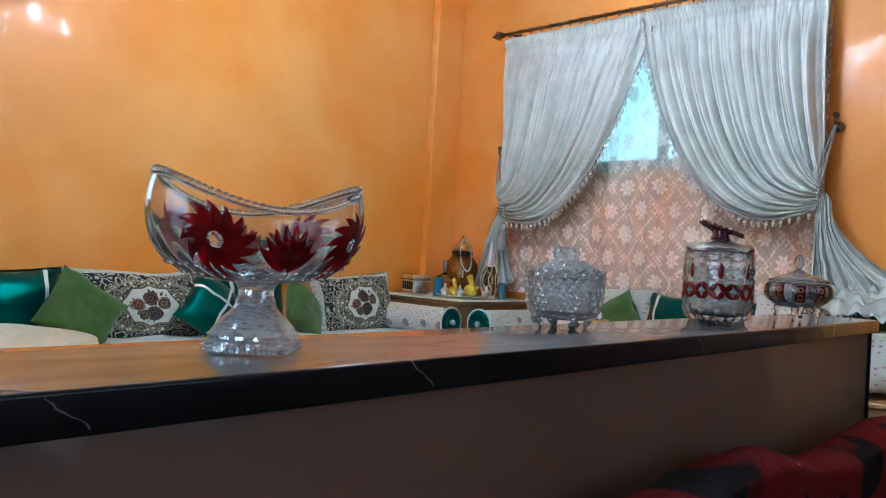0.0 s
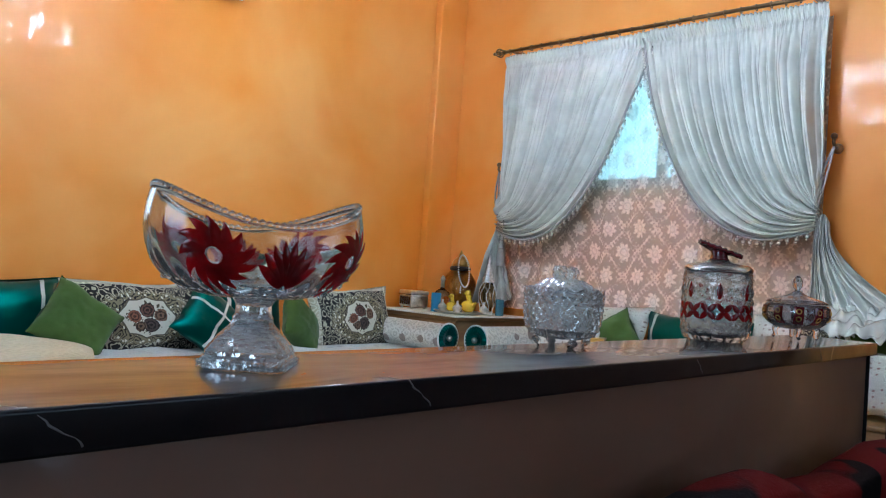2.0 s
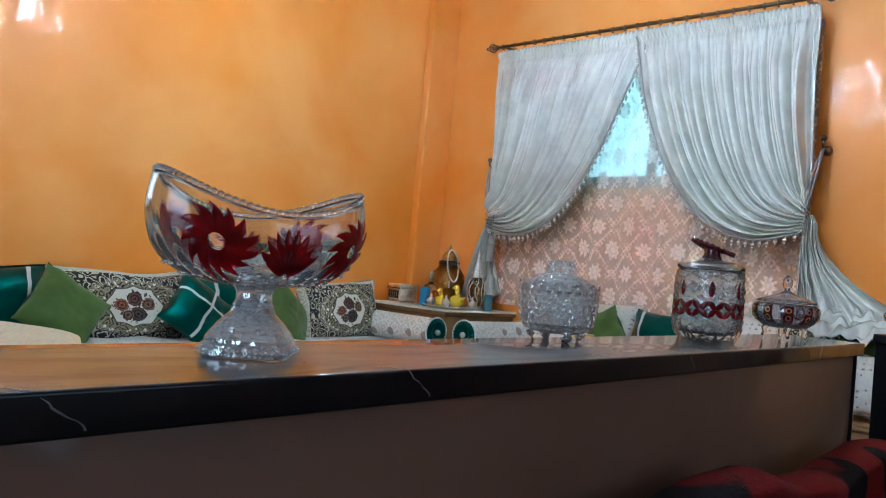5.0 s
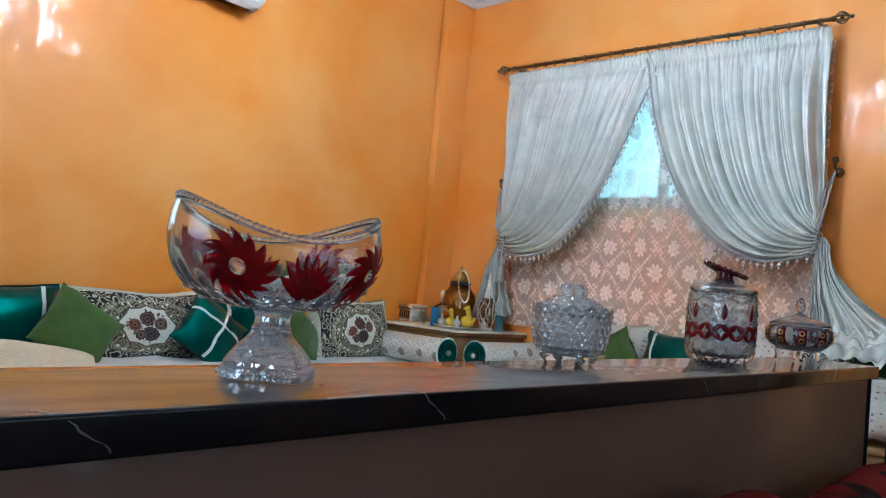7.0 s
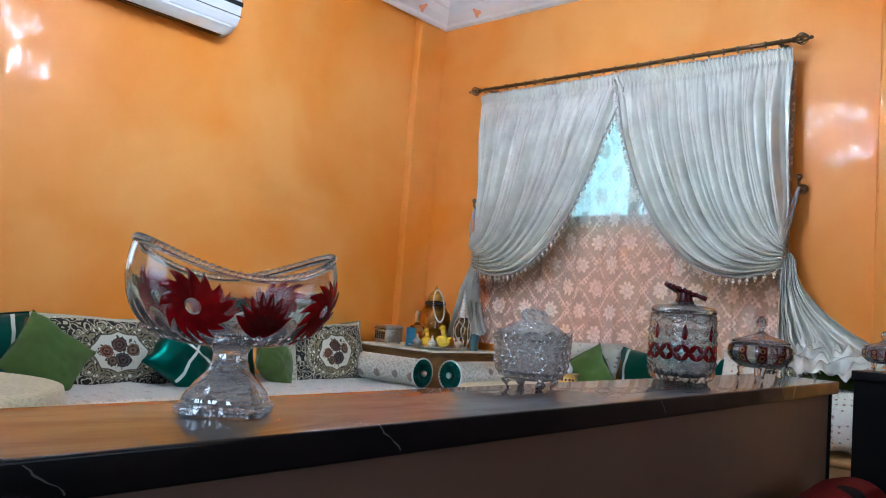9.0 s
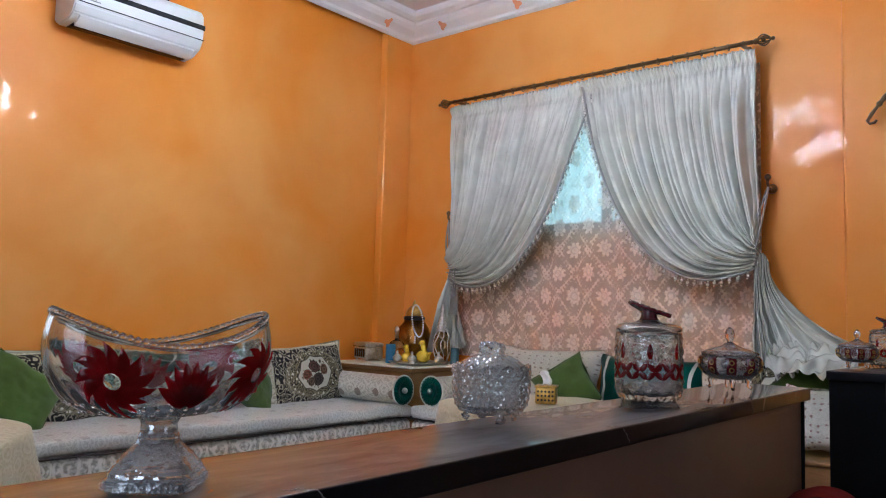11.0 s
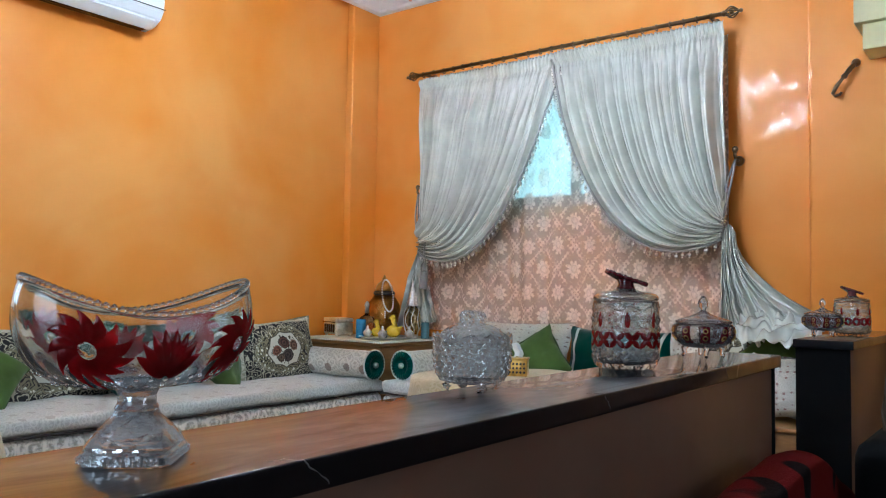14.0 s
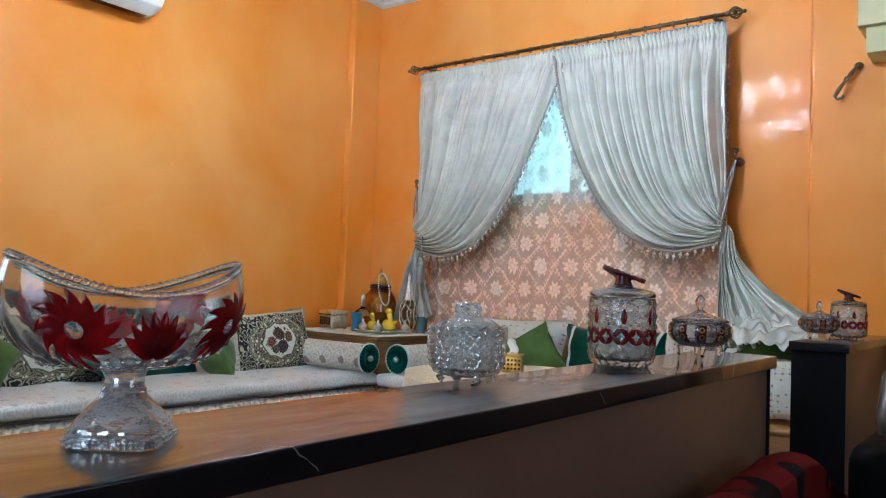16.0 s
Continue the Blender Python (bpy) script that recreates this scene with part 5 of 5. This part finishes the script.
def biscuit_jar(x, y, rz):
    ob = thing("biscuit_jar", x, y, TOP, "cut crystal biscuit jar with ruby stars and ruby knob", "jar", "glassware", rz)
    R = 0.0665
    outer = [(0.05, 0.0), (0.056, 0.003), (0.062, 0.01), (0.0655, 0.022), (R, 0.034), (R, 0.06), (R, 0.09), (R, 0.12), (0.066, 0.128), (0.0655, 0.133)]
    inner = [(0.0605, 0.133), (0.061, 0.12), (0.061, 0.06), (0.059, 0.024), (0.05, 0.014), (0.004, 0.012)]

    def cuts(a, r, z):
        if r < 0.0615 and z > 0.011:
            return 1.0
        if z < 0.03:
            return 1 + 0.07 * math.sin(22 * a) * (1 - z / 0.03)
        if 0.1 < z < 0.131:
            return 1 + 0.012 * math.cos(10 * a)
        return 1.0
    part("body", lathe(outer + inner, 104, True, cuts), M_JAR, ob, "clear cylindrical body")
    r_of = lambda z: R
    grid = 14
    for i in range(grid):
        a = 2 * math.pi * i / grid
        pl = round_place(r_of, 0.058, a)
        for row in (0.0,):
            for q in range(4):
                bm = petal_bm(lambda u, v, o: pl(u, v, o + 0.0008), 0.001, 0.0215, 0.0056, math.pi / 4 + q * math.pi / 2, 0.0, 6, 0.0015)
                part("petal", bm, M_PETAL, ob, "ruby star petal")
        if i % 2 == 0:
            pl2 = round_place(r_of, 0.097, a + 0.3)
            part("lozenge", petal_bm(lambda u, v, o: pl2(u, v, o), -0.015, 0.015, 0.006, math.pi / 2, 0.0, 8, 0.002), M_PETAL, ob, "dark ruby oval")
    # clear diamonds between the stars and thumb cuts above
    for zc, w, turn in ((0.058, 0.012, 0.5), (0.038, 0.009, 0.0), (0.078, 0.009, 0.0), (0.024, 0.009, 0.5), (0.097, 0.01, 0.25), (0.097, 0.01, 0.75)):
        p = round_place(r_of, zc, 0.0)
        bm = bmesh.new()
        vs = [bm.verts.new(p(u, v, 0.0003)) for u, v in ((w, 0), (0, w), (-w, 0), (0, -w))]
        pk = bm.verts.new(p(0, 0, 0.004))
        for k in range(4):
            bm.faces.new((vs[k], vs[(k + 1) % 4], pk))
        bm.faces.new(vs)
        src = part("diamond", bm, M_JAR, ob, "raised diamond cut", smooth=False, m=pose(0, 0, 0, 0, 0, 360 * turn / grid))
        for i in range(1, grid):
            o2 = new("diamond", src.data)
            o2.parent = ob
            o2.matrix_local = pose(0, 0, 0, 0, 0, 360 * (i + turn) / grid)
    scal = tube([((R + 0.001) * math.cos(a), (R + 0.001) * math.sin(a), 0.119 + 0.004 * math.cos(9 * a)) for a in [2 * math.pi * i / 108 for i in range(108)]], 0.0016, 6, True)
    part("scalloped_line", scal, M_GLASS, ob)
    part("lid", lathe([(0.064, 0.134), (0.0665, 0.1365), (0.066, 0.142), (0.06, 0.1475), (0.045, 0.151), (0.028, 0.153), (0.02, 0.157), (0.016, 0.1585), (0.014, 0.157), (0.03, 0.147), (0.05, 0.143), (0.06, 0.138), (0.06, 0.134)], 64), M_GLASS, ob, "clear shouldered lid")
    part("knob_stem", lathe([(0.02, 0.157), (0.017, 0.162), (0.0155, 0.168), (0.019, 0.175), (0.016, 0.177)], 24), M_RUBY_DARK, ob, "ruby glass stem")

    def fan(u, v):
        a = 2 * math.pi * u
        r = v * (1 + 0.05 * math.sin(11 * a) * v)
        px, py = 0.041 * r * math.cos(a), 0.024 * r * math.sin(a)
        return Vector((px + 0.003, py, 0.168 + 0.016 * v ** 0.8 - 0.34 * px * v - 0.002 * v * v + 0.0018 * math.sin(22 * a) * v * v))
    part("knob", sheet(fan, 66, 8, 0.005), M_RUBY_DARK, ob, "tilted fan-shaped ruby knob with ruffled rim")
    return ob


sized(biscuit_jar(3.048, -2.592, 23), 0.93, 0.97)


def bonbon_bowl(x, y, rz):
    ob = thing("bonbon_bowl", x, y, TOP, "smoky crystal bonbon bowl with dark ruby panels and lid", "bowl", "glassware", rz)
    prof = [(0.03, 0.024), (0.05, 0.028), (0.066, 0.04), (0.0735, 0.056), (0.073, 0.07), (0.069, 0.079), (0.066, 0.0815)]
    inn = [(0.0615, 0.0805), (0.0665, 0.068), (0.067, 0.056), (0.059, 0.044), (0.044, 0.034), (0.003, 0.03)]
    part("bowl", lathe(prof + inn, 80, True, lambda a, r, z: 1 + 0.012 * math.cos(20 * a) * (1 if r > 0.069 or z < 0.03 else 0)), M_GLASS_SMOKE, ob, "rounded smoky body")
    part("lid", lathe([(0.066, 0.083), (0.0685, 0.0845), (0.066, 0.088), (0.05, 0.094), (0.032, 0.099), (0.018, 0.104), (0.01, 0.11), (0.006, 0.112), (0.015, 0.099), (0.045, 0.089), (0.06, 0.083)], 60, True, lambda a, r, z: 1 + 0.02 * math.cos(10 * a)), M_GLASS_SMOKE, ob, "smoky lid")
    part("finial", lathe([(0.007, 0.11), (0.006, 0.115), (0.011, 0.122), (0.0125, 0.131), (0.009, 0.14), (0.003, 0.147)], 12), M_GLASS_SMOKE, ob, "faceted pointed finial", smooth=False)
    r_of = lambda z: 0.0742 - 7.5 * (z - 0.06) ** 2 - (60 * max(0.0, 0.054 - z) ** 2)
    for i in range(10):
        pl = round_place(r_of, 0.057, 2 * math.pi * i / 10)
        panel = sheet(lambda u, v: pl((u - 0.5) * 0.022, (v - 0.5) * 0.038, 0.0009), 6, 6)
        pn = part("panel", panel, M_RUBY_DARK, ob, "dark ruby panel")
        for dv in (-0.0085, 0.0085):
            ringp = [pl(0.0052 * math.cos(q * math.pi / 7), dv + 0.0052 * math.sin(q * math.pi / 7), 0.002) for q in range(14)]
            part("ring", tube(ringp, 0.0012, 5, True), M_GOLD, pn, "gilt ring")
    for k in range(4):
        a = 0.4 + k * math.pi / 2
        c, s = math.cos(a), math.sin(a)
        part("foot", tube([(0.034 * c, 0.034 * s, 0.034), (0.046 * c, 0.046 * s, 0.022), (0.043 * c, 0.043 * s, 0.01), (0.05 * c, 0.05 * s, 0.004)], lambda q: 0.008 - 0.004 * q, 10), M_GLASS, ob)
    return ob


sb1 = sized(bonbon_bowl(3.066, -2.21, 5), 0.935, 0.96)
copy_thing(sb1, pose(3.045, -0.87, TOP, 0, 0, 40))
sized(biscuit_jar(3.115, -0.71, 23), 0.93, 0.97)

# ---- on the walls ----
ac = thing("air_conditioner", -0.06, -2.13, 2.435, "white split air conditioner with a dark stripe", "air conditioner")


def ac_shell():
    prof = [(0.0, 0.03), (0.05, 0.0), (0.13, 0.005), (0.19, 0.035), (0.215, 0.075), (0.222, 0.13), (0.215, 0.215), (0.19, 0.245), (0.0, 0.25)]
    bm = bmesh.new()
    a = [bm.verts.new((x, -0.335, z)) for x, z in prof]
    b = [bm.verts.new((x, 0.335, z)) for x, z in prof]
    for i in range(len(prof)):
        j = (i + 1) % len(prof)
        bm.faces.new((a[i], a[j], b[j], b[i]))
    bm.faces.new(a)
    bm.faces.new(b[::-1])
    bmesh.ops.bevel(bm, geom=bm.edges[:], offset=0.006, segments=2, affect="EDGES")
    return bm


part("housing", ac_shell(), M_PLASTIC, ac, smooth=False)
part("stripe", box((0.2, -0.337, 0.137), (0.2265, 0.337, 0.162), 0.002), M_DARKPLASTIC, ac, "dark glossy stripe")
part("flap", box((0.132, -0.3, 0.0), (0.2, 0.3, 0.012), 0.003), M_PLASTIC, ac, m=pose(0, 0, 0.0) @ pose(0.16, 0, 0.004) @ pose(0, 0, 0, 0, -32, 0) @ pose(-0.16, 0, -0.004))
part("outlet_slot", box((0.06, -0.3, -0.003), (0.13, 0.3, 0.004)), M_DARKPLASTIC, ac)
part("seam", box((0.2, -0.337, 0.083), (0.2225, 0.337, 0.0855)), M_DARKPLASTIC, ac)
part("label_bars", join(box((0.214, -0.3, 0.1), (0.2225, -0.22, 0.104)), box((0.214, -0.3, 0.108), (0.2225, -0.24, 0.111))), M_FRAME, ac, "small grey printed bars")
for y in (0.14, 0.2):
    pts = [(0.06, y, 0.24), (0.06, y, 0.34), (0.055, y, 0.42), (0.045, y, 0.6), (0.045, y, 0.63)]
    pp = part("pipe", tube(pts, 0.016, 12), M_BLACK, ac, "insulated pipe with light bands")
    for q in range(4):
        part("band", tube([(0.058, y, 0.29 + 0.045 * q), (0.057, y, 0.305 + 0.045 * q)], 0.0175, 12), M_PLASTIC, pp)

hk = thing("wall_hook", 2.985, -0.04, 2.12, "dark ornate metal wall hook", "hook")
part("arm", tube([(0.042, -0.02, 0.068), (0.02, -0.035, 0.036), (-0.005, -0.045, 0.0), (-0.03, -0.05, -0.035), (-0.046, -0.052, -0.066), (-0.036, -0.055, -0.08), (-0.016, -0.055, -0.076), (-0.008, -0.055, -0.066)], lambda q: 0.0105 * (1 - 0.45 * q) + 0.003 * math.sin(16 * q) * (1 - q), 10), M_BRASS, hk)
part("rosette", ball((0.046, -0.01, 0.074), 0.02, 2), M_BRASS, hk)
part("boss", ball((0.002, -0.042, 0.01), 0.014, 2), M_BRASS, hk)

lampo = thing("chandelier", 1.95, -2.3, H_CEIL, "white multi-arm chandelier with lit lamps", "chandelier")
part("rose", lathe([(0.07, -0.03), (0.075, -0.012), (0.06, -0.001)], 24), M_GOLD, lampo)
part("stem", tube([(0, 0, -0.01), (0, 0, -0.35), (0, 0, -0.82)], 0.012, 10), M_GOLD, lampo)
part("hub", ball((0, 0, -0.8), 0.04, 2, 1.2), M_GOLD, lampo)
for k in range(12):
    a = 2 * math.pi * k / 12
    c, s = math.cos(a), math.sin(a)
    reach, drop = (0.33, -0.78) if k % 2 else (0.24, -0.5)
    arm = part("arm", tube([(0.02 * c, 0.02 * s, drop - 0.02), (reach * 0.45 * c, reach * 0.45 * s, drop - 0.09), (reach * 0.85 * c, reach * 0.85 * s, drop - 0.07), (reach * c, reach * s, drop)], 0.009, 8), M_GOLD, lampo)
    part("bulb", lathe([(0.009, 0), (0.021, 0.016), (0.025, 0.04), (0.019, 0.075), (0.005, 0.1)], 14), M_BULB, arm, "lit lamp", m=pose(reach * c, reach * s, drop + 0.005))

# ---- on the near side of the partition ----
seat = thing("draped_bench", 3.49, -2.95, 0, "bench with a back under a red and black plush blanket", "bench")
part("frame", box((-0.17, -0.6, 0.0), (0.45, 0.64, 0.4), 0.03, 3), M_DARKWOOD, seat)


def ridge(y):
    """Height of the draped back along the bench."""
    ys = (-0.62, -0.24, -0.1, 0.0, 0.13, 0.31, 0.41, 0.62, 0.72, 0.935, 1.13)
    zs = (0.79, 0.812, 0.822, 0.82, 0.785, 0.771, 0.777, 0.79, 0.782, 0.7, 0.615)
    return float(np.interp(y, ys, zs))


def back_panel(u, v):
    y = -0.6 + 1.72 * u
    a = 2 * math.pi * v
    top = ridge(y) - 0.035
    return Vector((-0.215 + 0.03 * math.cos(a), y, (top + 0.02) / 2 + ((top - 0.02) / 2) * max(-1.0, min(1.0, 1.25 * math.sin(a)))))


part("back", sheet(back_panel, 40, 24), M_DARKWOOD, seat)


def throw(u, v):
    y = -0.62 + 1.76 * u
    top = ridge(y) - 0.012
    wob = 0.01 * noise.noise(Vector((5 * y, 3 * v, 1.0))) + 0.004 * math.sin(23 * y + 2)
    if v < 0.4:
        x, z = -0.262, 0.36 + (top - 0.37) * v / 0.4
    elif v < 0.6:
        q = (v - 0.4) / 0.2
        x, z = -0.215 - 0.047 * math.cos(math.pi * q), top - 0.01 + 0.022 * math.sin(math.pi * q)
    else:
        q = (v - 0.6) / 0.4
        x, z = -0.168 + 0.05 * q * max(0.0, min(1.0, (0.7 - y) * 3)), top - 0.01 - (top - 0.42) * q
    return Vector((x + wob, y, z + 0.4 * wob))


part("blanket", sheet(throw, 100, 60, 0.01), M_BLANKET, seat, "red and black patterned plush blanket")
chair = thing("armchair", 3.62, -1.75, 0, "dark armchair with a rounded black back", "armchair")
part("seat", box((-0.2, -0.32, 0.12), (0.45, 0.32, 0.45), 0.05, 4), M_BLACK, chair)
part("back", box((-0.27, -0.36, 0.2), (-0.12, 0.36, 0.8), 0.06, 5), M_BLACK, chair, "rounded black leather back")
part("rail", tube([(-0.2, -0.2, 0.72), (-0.21, -0.16, 0.84), (-0.21, -0.08, 0.92), (-0.2, 0.05, 0.95), (-0.2, 0.2, 0.93), (-0.2, 0.3, 0.78)], 0.03, 10), M_DARKWOOD, chair, "curved dark wooden top rail")
for sx in (-0.16, 0.4):
    for sy in (-0.28, 0.28):
        part("leg", tube([(sx, sy, 0.0), (sx, sy, 0.14)], 0.022, 10), M_DARKWOOD, chair)

# end of the window sofa, seen through the gap
endt = thing("side_cabinet", 2.865, -0.46, 0, "golden wooden end cabinet beside the sofa", "cabinet")
part("body", box((-0.14, -0.32, 0.0), (0.2, 0.38, 0.58), 0.006), M_WOOD, endt)
part("top", box((-0.15, -0.33, 0.58), (0.21, 0.39, 0.6), 0.006), M_WOOD, endt)
set_cushion("brocade_cushion", (2.86, -0.6, 0.735), -90, 14, 0, (0.3, 0.27, 0.12), M_BORDER, "cream patterned cushion standing on the cabinet", (), 21)
